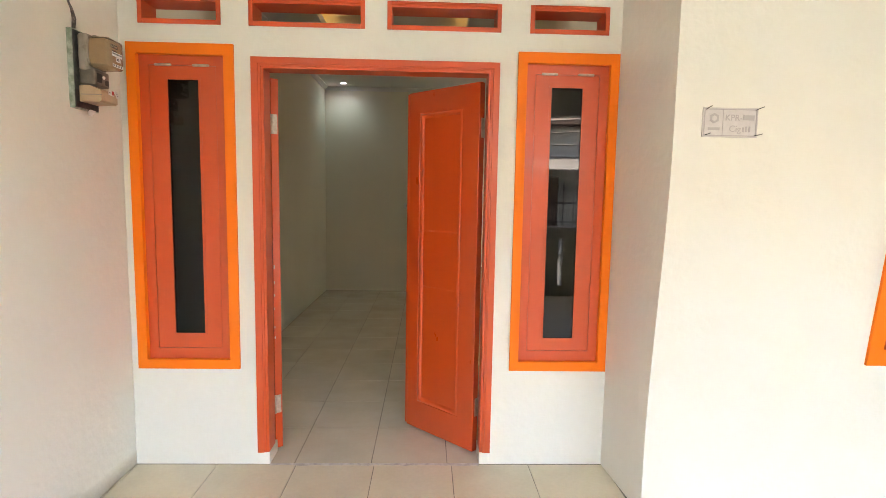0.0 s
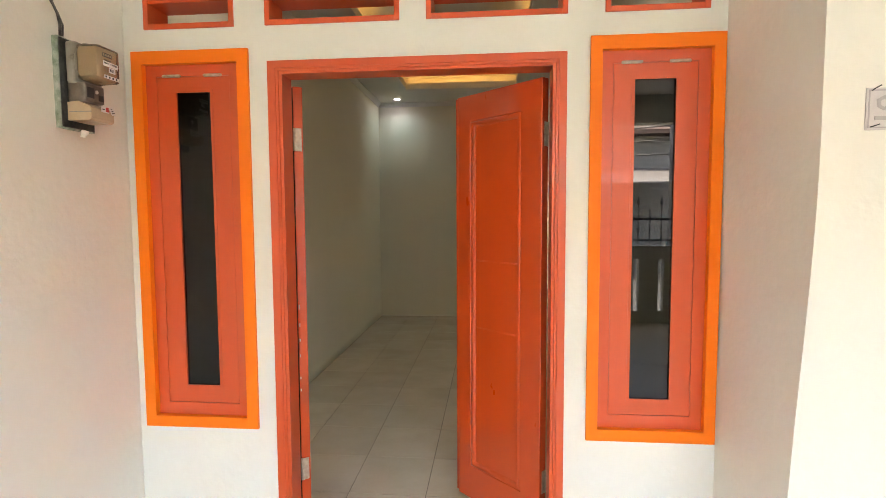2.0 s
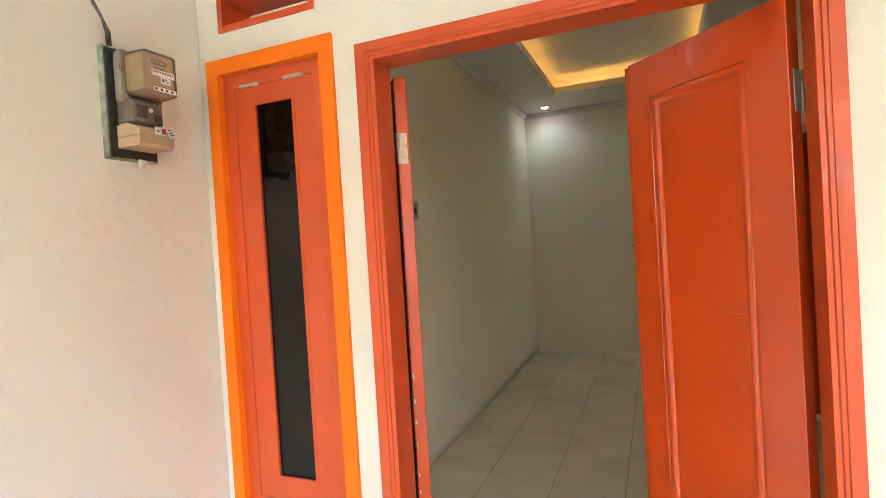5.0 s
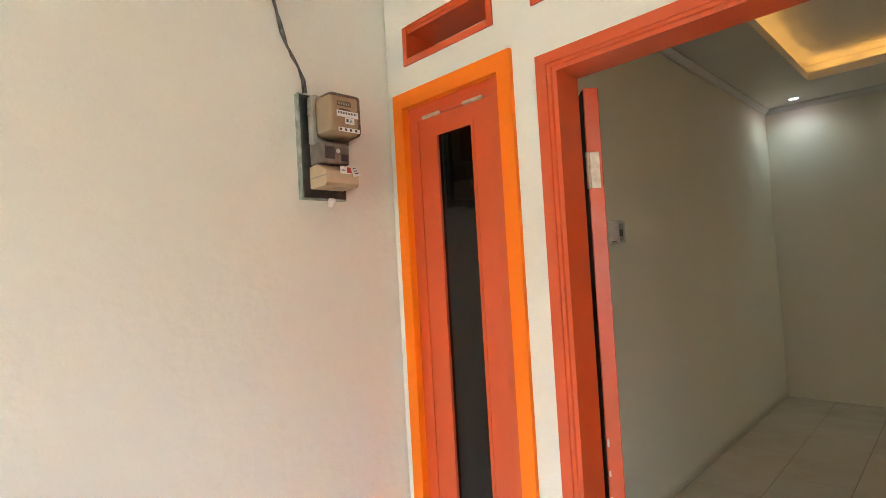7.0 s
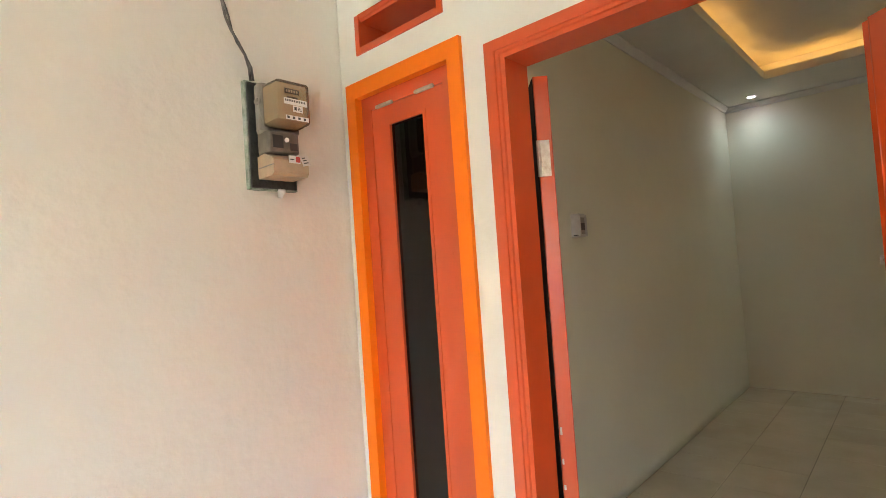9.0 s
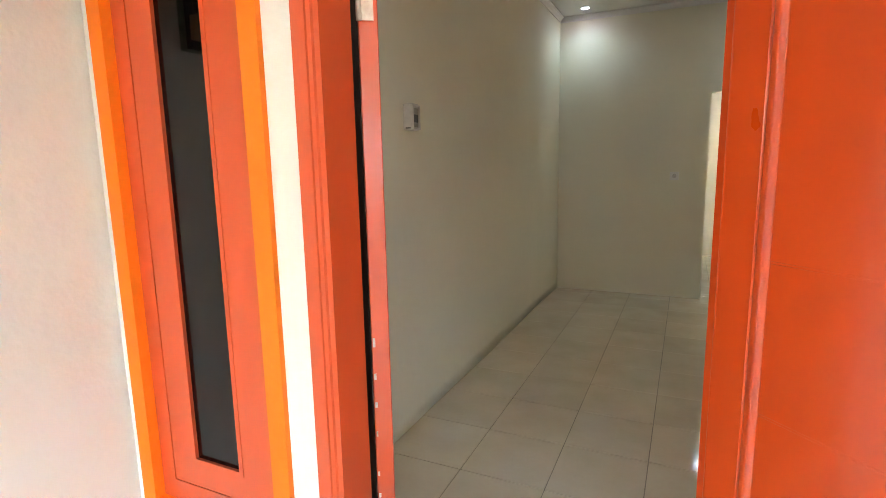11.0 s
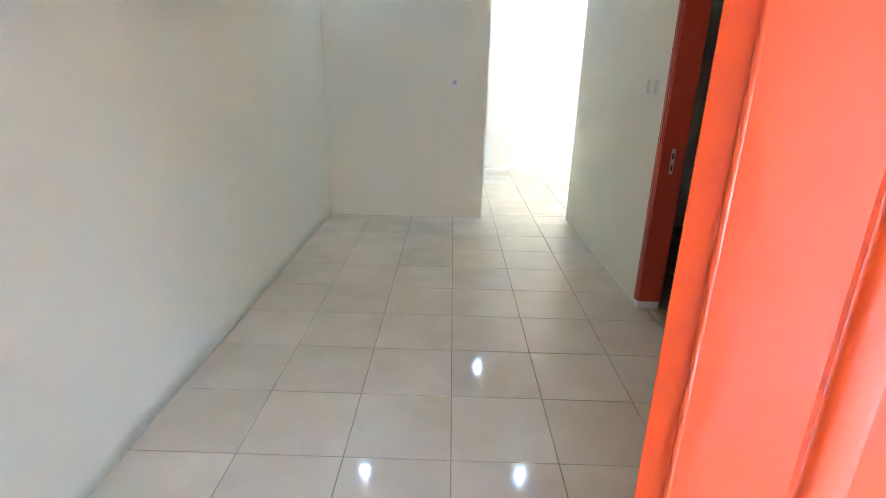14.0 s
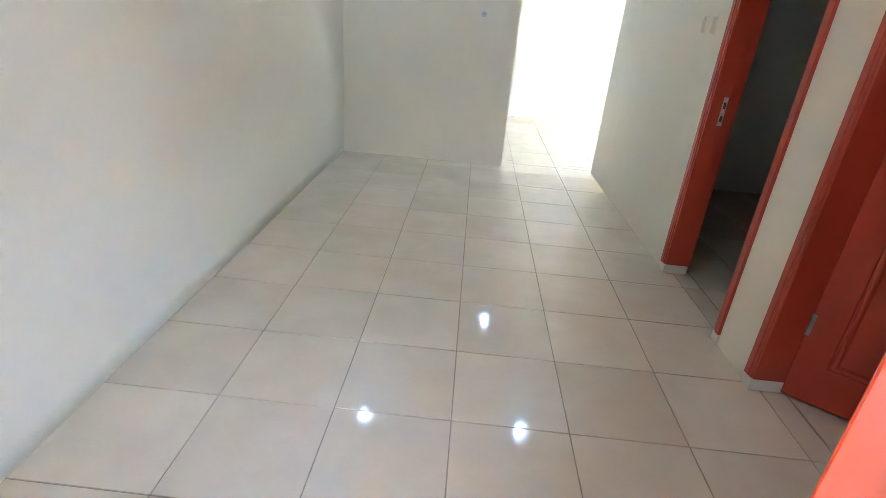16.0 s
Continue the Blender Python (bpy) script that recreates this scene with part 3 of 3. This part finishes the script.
def inner_frame(name, y0, y1, label):
    """A dark red frame in one doorway of the out-of-square wall, on plaster footings."""
    d = thing(name, pose(0, 0, 0), label, "door", kind="structure")
    for ya, yb in ((y0, y0 + 0.055), (y1 - 0.055, y1)):
        xe = east((ya + yb) / 2)
        far = ya > (y0 + y1) / 2
        s = 0.009
        yi = ya if far else yb
        q = 1 if far else -1
        x0, x1 = xe - 0.014, xe + 0.13
        yo = yb if far else ya
        pts = [(x0, yo), (x0, yi + q * 0.026), (x0 + 0.004, yi + q * 0.024), (x0 + 0.004, yi + q * 0.012), (x0 + 0.01, yi + q * 0.009), (x0 + 0.01, yi), (x1, yi), (x1, yo)]
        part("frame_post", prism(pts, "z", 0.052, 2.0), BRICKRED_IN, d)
        part("footing", box(xe - 0.008, xe + 0.124, min(ya, yb) - 0.001, max(ya, yb) + 0.001, 0.0, 0.052, 0.004), CREAM, d, "white plaster footing")
    xe = east((y0 + y1) / 2)
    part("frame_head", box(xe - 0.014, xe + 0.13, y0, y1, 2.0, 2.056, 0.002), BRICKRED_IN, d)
    return d


door_far = inner_frame("door_2", 2.305, 3.075, "dark red door frame of the unlit side room")
lp = part("strike_plate", box(east(3.0) + 0.05, east(3.0) + 0.072, 3.0175, 3.0198, 0.84, 0.98, 0.001), HINGE, door_far, "pale steel strike plate")
for z in (0.875, 0.94):
    part("bolt_hole", box(east(3.0) + 0.055, east(3.0) + 0.067, 3.0165, 3.0174, z - 0.016, z + 0.016), INK, lp, "dark bolt hole")
door_near = inner_frame("door_3", 1.21, 2.055, "dark red bedroom door standing half open")
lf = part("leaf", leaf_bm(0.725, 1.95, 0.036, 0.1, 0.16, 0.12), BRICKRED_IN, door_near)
lf.matrix_local = pose(east(2.04) + 0.112, 1.995, 0.012, 0, 0, -36)
hinge(lf, pose(-0.002, 0.0, 0.31) @ Matrix.Diagonal((0.4, 1, 0.9, 1)), "grey butt hinge at the jamb", GREYPLASTIC)
hinge(lf, pose(-0.002, 0.0, 1.7) @ Matrix.Diagonal((0.4, 1, 0.9, 1)), "grey butt hinge at the jamb", GREYPLASTIC)

# ---- lamps ----
led = thing("led_strip", pose(0, 0, 0), "warm LED strip hidden in the ceiling tray", "led strip")
for a in (TY0, TY1):
    s = -1 if a == TY0 else 1
    for i in range(4):
        x = TX0 + (TX1 - TX0) * (i + 0.1) / 4
        part("led_segment", box(x, x + 0.24, a + s * 0.03 - 0.006, a + s * 0.03 + 0.006, ZC + 0.0125, ZC + 0.075), LED_WARM, led)
for a in (TX0, TX1):
    s = -1 if a == TX0 else 1
    for i in range(9):
        y = TY0 + (TY1 - TY0) * (i + 0.15) / 9
        part("led_segment", box(a + s * 0.03 - 0.006, a + s * 0.03 + 0.006, y, y + 0.22, ZC + 0.0125, ZC + 0.075), LED_WARM, led)


def downlight(x, y, z, watts, tone=(0.52, 0.87, 1.0)):
    d = thing("downlight", pose(x, y, z), "round recessed white downlight, switched on", "ceiling light", "downlights")
    part("trim_ring", turned([(0.034, -0.001), (0.046, -0.001), (0.044, -0.007), (0.036, -0.008), (0.034, -0.004)], 28), WHITEPLASTIC, d)
    part("lens", turned([(0.001, -0.0062), (0.0345, -0.0062), (0.0345, -0.0045)], 28), LED_COOL, d, "glowing cool white lens")
    ld = bpy.data.lights.new("downlight_beam", "SPOT")
    ld.energy, ld.color, ld.spot_size, ld.spot_blend, ld.shadow_soft_size = watts, tone, radians(150), 0.9, 0.03
    lo = new("downlight_beam", ld)
    lo.parent = d
    lo.location = (0, 0, -0.02)
    return d


downlight(-0.98, 4.77, ZC, 0.12)
downlight(0.76, 4.79, ZC, 0.12)
# Unseen front pair, placed by symmetry and added to brighten the room.
for x in (-0.98, 0.76):
    downlight(x, 0.5, ZC, 0.15, (1.0, 0.93, 0.78))
downlight(0.38, 7.02, 2.94, 0.15)

hang = thing("lamp_holder", pose(0.06, 1.75, ZT), "grey lamp holder under the ceiling tray", "ceiling light")
part("rose", turned([(0.05, 0.0), (0.05, -0.012), (0.03, -0.03), (0.018, -0.034)], 20), GREYPLASTIC, hang)
part("socket", turned([(0.02, -0.03), (0.02, -0.075), (0.014, -0.08)], 16), GREYPLASTIC, hang)

# ---- electricity meter on the porch wall ----
def rounded(x0, x1, y0, y1, z0, z1, r, taper=0.0):
    """A moulded housing: well-rounded box that narrows a little towards +x."""
    bm = box(x0, x1, y0, y1, z0, z1)
    for v in bm.verts:
        if v.co.x > (x0 + x1) / 2:
            v.co.y += taper * (1 if v.co.y < (y0 + y1) / 2 else -1)
            v.co.z += taper * (1 if v.co.z < (z0 + z1) / 2 else -1)
    bmesh.ops.bevel(bm, geom=bm.edges[:], offset=r, segments=4, affect="EDGES", profile=0.5)
    for f in bm.faces:
        f.smooth = True
    return bm


meter = thing("electricity_meter", pose(XL_P, -0.2905, 1.747) @ Matrix.Diagonal((1.12, 0.92, 0.975, 1)), "beige electricity meter with breaker on a black board", "electricity meter")
part("board", box(0.0, 0.024, -0.08, 0.08, 0.0, 0.32, 0.003), BOARD, meter, "black weathered mounting board")
part("board_edge", holed(-0.084, 0.084, -0.004, 0.324, 0.0005, 0.02, [(-0.0802, 0.0802, -0.0002, 0.3202)], "x"), BOARDEDGE, meter, "flaking green and white paint at the edge")
base = part("meter_base", rounded(0.024, 0.062, -0.06, 0.07, 0.158, 0.312, 0.012), GREYPLASTIC, meter, "grey moulded meter base")
part("flange", rounded(0.05, 0.062, -0.066, 0.074, 0.166, 0.306, 0.005), GREYPLASTIC, base)
part("screw_lug", turned([(0.009, 0.0), (0.009, 0.012), (0.004, 0.014)], 12), GREYPLASTIC, base).matrix_local = pose(0.05, -0.066, 0.25, 0, 90, 0)
part("meter_cover", rounded(0.058, 0.138, -0.056, 0.064, 0.172, 0.302, 0.012, 0.003), SMOKE, meter, "yellowed clear meter cover")
face = part("dial_face", box(0.06, 0.124, -0.046, 0.054, 0.186, 0.292, 0.004), BEIGEPLASTIC, meter, "beige meter face")
part("counter_window", box(0.1235, 0.1258, -0.022, 0.028, 0.262, 0.277, 0.001), INK, face, "dark counter window")
for i in range(5):
    part("counter_digit", box(0.1256, 0.1262, -0.018 + 0.0088 * i, -0.0135 + 0.0088 * i, 0.2655, 0.2735), TANPLASTIC, face)
part("counter_window", box(0.1235, 0.1258, -0.014, 0.022, 0.246, 0.254, 0.001), INK, face, "dark counter window")
tag = part("label", box(0.1378, 0.1388, -0.034, 0.046, 0.226, 0.244), LABEL, meter, "white serial number label")
for i in range(12):
    y = -0.03 + 0.006 * i
    part("print", box(0.1387, 0.1392, y, y + 0.0032, 0.234, 0.2405), INK, tag)
tag2 = part("label", box(0.1378, 0.1388, -0.004, 0.03, 0.206, 0.2245), LABEL, meter, "white code label")
part("print", box(0.1387, 0.1392, 0.0, 0.008, 0.211, 0.2205), INK, tag2)
for i in range(3):
    part("print", box(0.1387, 0.1392, 0.012, 0.026 - 0.003 * i, 0.2105 + 0.004 * i, 0.2122 + 0.004 * i), INK, tag2)
tag3 = part("label", box(0.1376, 0.1386, -0.03, 0.05, 0.182, 0.194), LABEL, meter, "white strip label")
for i in range(4):
    part("print", box(0.1385, 0.139, -0.026 + 0.019 * i, -0.018 + 0.019 * i, 0.1845, 0.1915), INK, tag3)
term = part("terminal_cover", rounded(0.024, 0.082, -0.054, 0.056, 0.096, 0.166, 0.006, 0.002), DUSTY, meter, "dusty smoked terminal cover")
part("seal_screw", turned([(0.007, 0), (0.007, 0.004), (0.004, 0.006)], 12), LABEL, term).matrix_local = pose(0.082, 0.008, 0.138, 0, 90, 0)
part("breaker_recess", box(0.0815, 0.0832, -0.04, -0.004, 0.112, 0.15, 0.0005), INK, term, "dark slot")
part("breaker_recess", box(0.0815, 0.0832, 0.02, 0.046, 0.108, 0.13, 0.0005), INK, term, "dark slot")
brk = part("breaker_box", prism([(0.024, 0.026), (0.024, 0.092), (0.06, 0.096), (0.1, 0.076), (0.104, 0.07), (0.104, 0.034), (0.096, 0.026)], "y", -0.056, 0.066), BEIGEPLASTIC, meter, "beige breaker cover")
part("cover_groove", box(0.03, 0.1046, -0.0575, -0.0555, 0.055, 0.058), GREYPLASTIC, brk)
lab = part("warning_label", box(0.1042, 0.1056, -0.004, 0.036, 0.064, 0.086), LABEL, brk, "white and red warning label")
part("warning_print", box(0.1055, 0.1061, 0.02, 0.035, 0.067, 0.084), REDINK, lab)
part("warning_lines", box(0.1055, 0.1061, 0.0, 0.014, 0.073, 0.076), INK, lab)
lab2 = part("torn_label", box(-0.001, 0.001, -0.018, 0.018, -0.016, 0.016), LABEL, brk, "torn white label curling off the cover")
lab2.matrix_local = pose(0.108, 0.052, 0.074, 14, -12, 12)
for k in range(3):
    part("torn_print", box(0.0009, 0.0016, -0.012, 0.01 - 0.004 * k, -0.009 + 0.008 * k, -0.006 + 0.008 * k), INK, lab2)
loop = [(0.066, 0.005 + 0.074 * math.cos(q), 0.236 + 0.078 * math.sin(q)) for q in [math.pi * (0.15 + 1.1 * k / 16) for k in range(17)]]
part("seal_wire", tube(loop, 0.0022, 6), GREYPLASTIC, meter, "grey wire round the cover")
part("cable_gland", turned([(0.011, 0.0), (0.013, -0.008), (0.007, -0.022), (0.009, -0.026)], 12), LABEL, meter, "white cable end").matrix_local = pose(0.03, 0.02, -0.001, 0, 25, 0)
_c = [(XL_P + 0.012 + 0.01 * math.sin(i * 0.8), -0.342 - 0.0115 * i + 0.006 * math.sin(i * 1.1), 2.068 + 0.035 * i) for i in range(25)]
cable = tagged(part("meter_cable", tube(_c, 0.0042), WIRE), "black twisted supply cable on the porch wall", "cable")
_c2 = [(x + 0.004 + 0.005 * math.sin(i * 1.3), y + 0.007 * math.cos(i * 1.3), z) for i, (x, y, z) in enumerate(_c)]
part("strand", tube(_c2, 0.0035), WIRE, cable)

# ---- plaque ----
plaque = thing("plaque", pose(1.404, -0.5225, 1.716), "small grey engraved metal plaque nailed to the wall", "plaque")
part("plate", box(-0.112, 0.112, -0.006, 0.0, -0.058, 0.058, 0.001), PLAQUE, plaque)
part("rim", holed(-0.107, 0.107, -0.053, 0.053, -0.0075, -0.006, [(-0.1035, 0.1035, -0.0495, 0.0495)], "y"), ENGRAVE, plaque)
part("divider", box(-0.031, -0.029, -0.0072, -0.006, -0.05, 0.05), ENGRAVE, plaque)
hexa = [(-0.066 + 0.021 * math.cos(radians(30 + 60 * i)), 0.016 + 0.021 * math.sin(radians(30 + 60 * i))) for i in range(6)]
hexi = [(-0.066 + 0.011 * math.cos(radians(30 + 60 * i)), 0.016 + 0.011 * math.sin(radians(30 + 60 * i))) for i in range(6)]
part("emblem", prism(hexa, "y", -0.0072, -0.006), ENGRAVE, plaque, "engraved hexagon")
part("emblem", prism(hexi, "y", -0.0082, -0.0071), PLAQUE, plaque)
part("emblem_bar", box(-0.09, -0.042, -0.0072, -0.006, -0.031, -0.02), ENGRAVE, plaque)


def letters(text, size, x, y, z, mat, parent):
    cu = bpy.data.curves.new("letters", "FONT")
    cu.body, cu.size, cu.extrude, cu.align_x = text, size, 0.0006, "LEFT"
    tmp = new("tmp_letters", cu)
    me = bpy.data.meshes.new_from_object(tmp.evaluated_get(bpy.context.evaluated_depsgraph_get()))
    bpy.data.objects.remove(tmp)
    me.materials.append(mat)
    ob = new("lettering", me)
    ob.parent = parent
    ob.matrix_local = pose(x, y, z, 90)
    return ob


letters("KPR-", 0.034, -0.022, -0.0066, 0.008, ENGRAVE, plaque)
part("emblem_bar", box(0.052, 0.097, -0.0072, -0.006, 0.01, 0.03), ENGRAVE, plaque)
letters("Cig", 0.036, -0.004, -0.0066, -0.036, ENGRAVE, plaque)
for a in (0.05, 0.062, 0.076):
    part("engraved_stroke", box(a, a + 0.007, -0.0072, -0.006, -0.036, -0.014 - 0.004 * (a < 0.06)), ENGRAVE, plaque)
for sx in (-1, 1):
    for sz in (-1, 1):
        nl = tube([(sx * 0.1, -0.006, sz * 0.05), (sx * 0.103 + 0.008, -0.018, sz * 0.052 + 0.004), (sx * 0.105 + 0.02, -0.022, sz * 0.053 + 0.009)], 0.0016, 6)
        part("nail", nl, BLACKMETAL, plaque, "bent nail")

# ---- switches and sockets ----
box_sw = thing("junction_box", pose(XL_R, 1.565, 1.655), "pale plastic wall box with a broken open front", "wall box")
part("shell", prism([(-0.04, z) for z in (-0.064, 0.06)] + [(-0.03, 0.066), (0.03, 0.066)] + [(0.04, z) for z in (0.06, -0.064)], "x", -0.012, 0.044), PALEPLASTIC, box_sw)
part("rim", holed(-0.038, 0.038, -0.062, 0.058, 0.0435, 0.055, [(-0.032, 0.032, -0.055, 0.05)], "x"), PALEPLASTIC, box_sw, "pale raised rim")
# Two flat plates, grey and near-black, paint the open box's inner shade.
part("cavity_plate", box(0.0438, 0.0462, -0.031, 0.031, -0.05, 0.044, 0.0008), GREYPLASTIC, box_sw, "grey plate standing for the shaded cavity")
part("hole_shade", box(0.0455, 0.0475, -0.02, 0.026, -0.026, 0.012), INK, box_sw, "near-black plate standing for shade in the broken hole")
part("foot_slot", box(0.012, 0.04, -0.042, -0.0395, -0.058, -0.052), INK, box_sw, "dark slot at the bottom")

sock = thing("wall_socket", pose(-0.095, YB, 1.262), "pale square wall socket on the back wall", "socket")
part("plate", box(-0.042, 0.042, -0.009, 0.0, -0.042, 0.042, 0.004), WHITEPLASTIC, sock)
sr = turned([(0.021, 0.0), (0.021, 0.003), (0.017, 0.003), (0.016, 0.0012)], 20)
sr.transform(pose(0, -0.009, 0, 90))
part("socket_ring", sr, PALEPLASTIC, sock)
for x in (-0.008, 0.008):
    part("pin_hole", box(x - 0.002, x + 0.002, -0.0125, -0.0095, -0.003, 0.003), GREYPLASTIC, sock)
for y in (3.25, 3.37):
    sw = thing("wall_box", pose(east(y), y, 1.3), "narrow unpainted switch box set in the wall", "switch box", "switch boxes")
    part("rim", holed(-0.03, 0.03, -0.046, 0.046, -0.004, 0.0, [(-0.025, 0.025, -0.041, 0.041)], "x"), WHITEPLASTIC, sw)
    part("insert", box(-0.002, 0.0, -0.024, 0.024, -0.04, 0.04), TANPLASTIC, sw, "tan insert")

# ---- outside: fence, lane, houses across ----
fence = thing("porch_fence", pose(0, -4.76, 1.0), "black wrought iron fence with spear tips on the low wall", "fence")
part("rail", box(XL_P + 0.02, 4.28, -0.012, 0.012, 0.06, 0.085), BLACKMETAL, fence)
part("rail", box(XL_P + 0.02, 4.28, -0.012, 0.012, 0.33, 0.355), BLACKMETAL, fence)
for i in range(38):
    x = XL_P + 0.1 + 0.145 * i
    up = 0.52 if i % 2 else 0.46
    part("bar", box(x - 0.007, x + 0.007, -0.007, 0.007, 0.0, up), BLACKMETAL, fence)
    if i % 2:
        tip = turned([(0.006, up), (0.024, up + 0.035), (0.002, up + 0.12)], 6)
        tip.transform(Matrix.Translation((x, 0, 0)))
        part("spear_tip", tip, BLACKMETAL, fence)
        for s in (-1, 1):
            sc = [(x + s * (0.06 - 0.045 * math.cos(a) * (1 - a / 9)), 0, 0.21 + 0.06 * math.sin(a) * (1 - a / 9)) for a in [k * 0.55 for k in range(13)]]
            part("scroll", tube(sc, 0.005, 6), BLACKMETAL, fence)


def house(x, w, y, h, mat, label):
    """A modest house across the lane: walls, canopy, windows, door and a low gable roof."""
    hs = thing("house", pose(x, y, -0.1), label, "house", "houses across the lane")
    part("wall", holed(0, w, 0, h, -0.15, 0, [(0.6, 1.7, 0.9, 2.1), (w - 2.0, w - 1.1, 0, 2.1)], "y"), mat, hs)
    wi = part("window", holed(0.6, 1.7, 0.9, 2.1, -0.12, -0.04, [(0.66, 1.13, 0.96, 2.04), (1.17, 1.64, 0.96, 2.04)], "y"), BLACKMETAL, hs)
    part("pane", box(0.66, 1.64, -0.09, -0.085, 0.96, 2.04), GLASS, wi)
    part("door", leaf_bm(0.88, 2.08, 0.04), ROOFTILE, hs).matrix_local = pose(w - 1.99, -0.1, 0)
    part("side_wall", box(0, 0.15, -6, -0.152, 0, h), mat, hs)
    part("side_wall", box(w - 0.15, w, -6, -0.152, 0, h), mat, hs)
    part("roof", prism([(-6.2, h), (0.5, h), (0.5, h + 0.1), (-3, h + 1.6), (-6.2, h + 0.1)], "x", -0.2, w + 0.2), ROOFTILE, hs)
    part("canopy", prism([(0.02, 2.62), (1.7, 2.2), (1.7, 2.17), (0.02, 2.59)], "x", 0.1, w - 0.1), TIN, hs)
    for px in (0.2, w - 0.2):
        part("post", box(px - 0.04, px + 0.04, 1.55, 1.63, 0, 2.2), BLACKMETAL, hs)
    return hs


house(-8.0, 6.5, -11.5, 3.2, FARWALL, "weathered grey house with a tin canopy")
house(-1.2, 6.0, -11.2, 3.4, FARWALL, "weathered grey house with a tin canopy")
house(5.1, 7.0, -11.6, 3.0, FARWALL, "weathered grey house with a tin canopy")
POLES = [(-8.0, -5.3), (2.79, -5.3), (12.0, -5.3)]
for x, y in POLES:
    pl = thing("utility_pole", pose(x, y, -0.12), "grey concrete utility pole beside the lane", "pole", "poles by the lane")
    part("shaft", turned([(0.1, 0.0), (0.075, 5.6)], 14), CONCRETE, pl)
    for k in range(4):
        part("bracket", box(-0.03, 0.03, -0.28, 0.0, 2.36 + 0.2 * k, 2.4 + 0.2 * k), BLACKMETAL, pl)
for k in range(4):
    pts = []
    for (xa, y), (xb, _) in zip(POLES, POLES[1:]):
        for i in range(11):
            q = i / 10
            pts.append((xa + (xb - xa) * q, y - 0.24, 2.26 + 0.2 * k - (0.12 + 0.05 * k) * 4 * q * (1 - q)))
    pts = [p for n, p in enumerate(pts) if n != 11]
    tagged(part("overhead_cable", tube(pts, 0.012, 6), WIRE), "black overhead cable slung between the lane's poles", "cable", "cables over the lane")
bar = thing("barrel", pose(4.55, -10.1, -0.09), "teal plastic water barrel by the house", "barrel")
part("body", turned([(0.25, 0.0), (0.29, 0.1), (0.3, 0.45), (0.29, 0.8), (0.24, 0.9), (0.1, 0.92)], 24), TEAL, bar)

# ---- floor tiles ----
_tile_meshes = {}


def tile(x0, x1, y0, y1, parent, mat):
    """One glazed tile with eased edges; alike sizes share a mesh."""
    w, d = round(x1 - x0 - 0.004, 4), round(y1 - y0 - 0.004, 4)
    if (w, d, mat.name) not in _tile_meshes:
        bm = bmesh.new()
        e, loops = 0.0009, []
        for i, (q, z) in enumerate(((0, -0.004), (0, -0.0008), (e, 0.0))):
            loops.append([bm.verts.new((sx * (w / 2 - q), sy * (d / 2 - q), z)) for sx, sy in ((-1, -1), (1, -1), (1, 1), (-1, 1))])
        for lo, hi in zip(loops, loops[1:]):
            for i in range(4):
                bm.faces.new((lo[i], lo[(i + 1) % 4], hi[(i + 1) % 4], hi[i]))
        bm.faces.new(loops[-1])
        _tile_meshes[w, d, mat.name] = mesh_of("tile", bm, mat)
    ob = new("tile", _tile_meshes[w, d, mat.name])
    ob.parent = parent
    ob.matrix_local = pose((x0 + x1) / 2, (y0 + y1) / 2, random.uniform(-0.0004, 0.0004), random.uniform(-0.05, 0.05), random.uniform(-0.05, 0.05), 0)


def lay(parent, x0, x1, y0, y1, ox, oy, step=0.4, skip=None, mat=TILE, first=()):
    xs = [x0] + [x for x in [ox + step * i for i in range(-20, 40)] if x0 + 0.03 < x < x1 - 0.03] + [x1]
    ys = [y0, *first] + [y for y in [oy + step * i for i in range(-20, 40)] if max((y0, *first)) + 0.03 < y < y1 - 0.03] + [y1]
    for a, b in zip(xs, xs[1:]):
        for c, d in zip(ys, ys[1:]):
            if not (skip and skip((a + b) / 2, (c + d) / 2)):
                tile(a, b, c, d, parent, mat)


lay(floor_room, XL_R - 0.025, 1.22, 0.006, YB + 0.12, -0.477, 1.65, first=(0.424, 0.83, 1.242))
lay(floor_porch, XL_P - 0.025, 4.3, -4.7, -0.004, -0.87, 0.0, 0.405, lambda x, y: x > 1.3 and y > -0.45, PORCHTILE)
lay(floor_back, XL_R, 4.2, YB + 0.122, 7.8, -0.477, 1.65)
lay(floor_side, 1.224, 4.2, -0.36, 4.91, -0.477, 1.65)
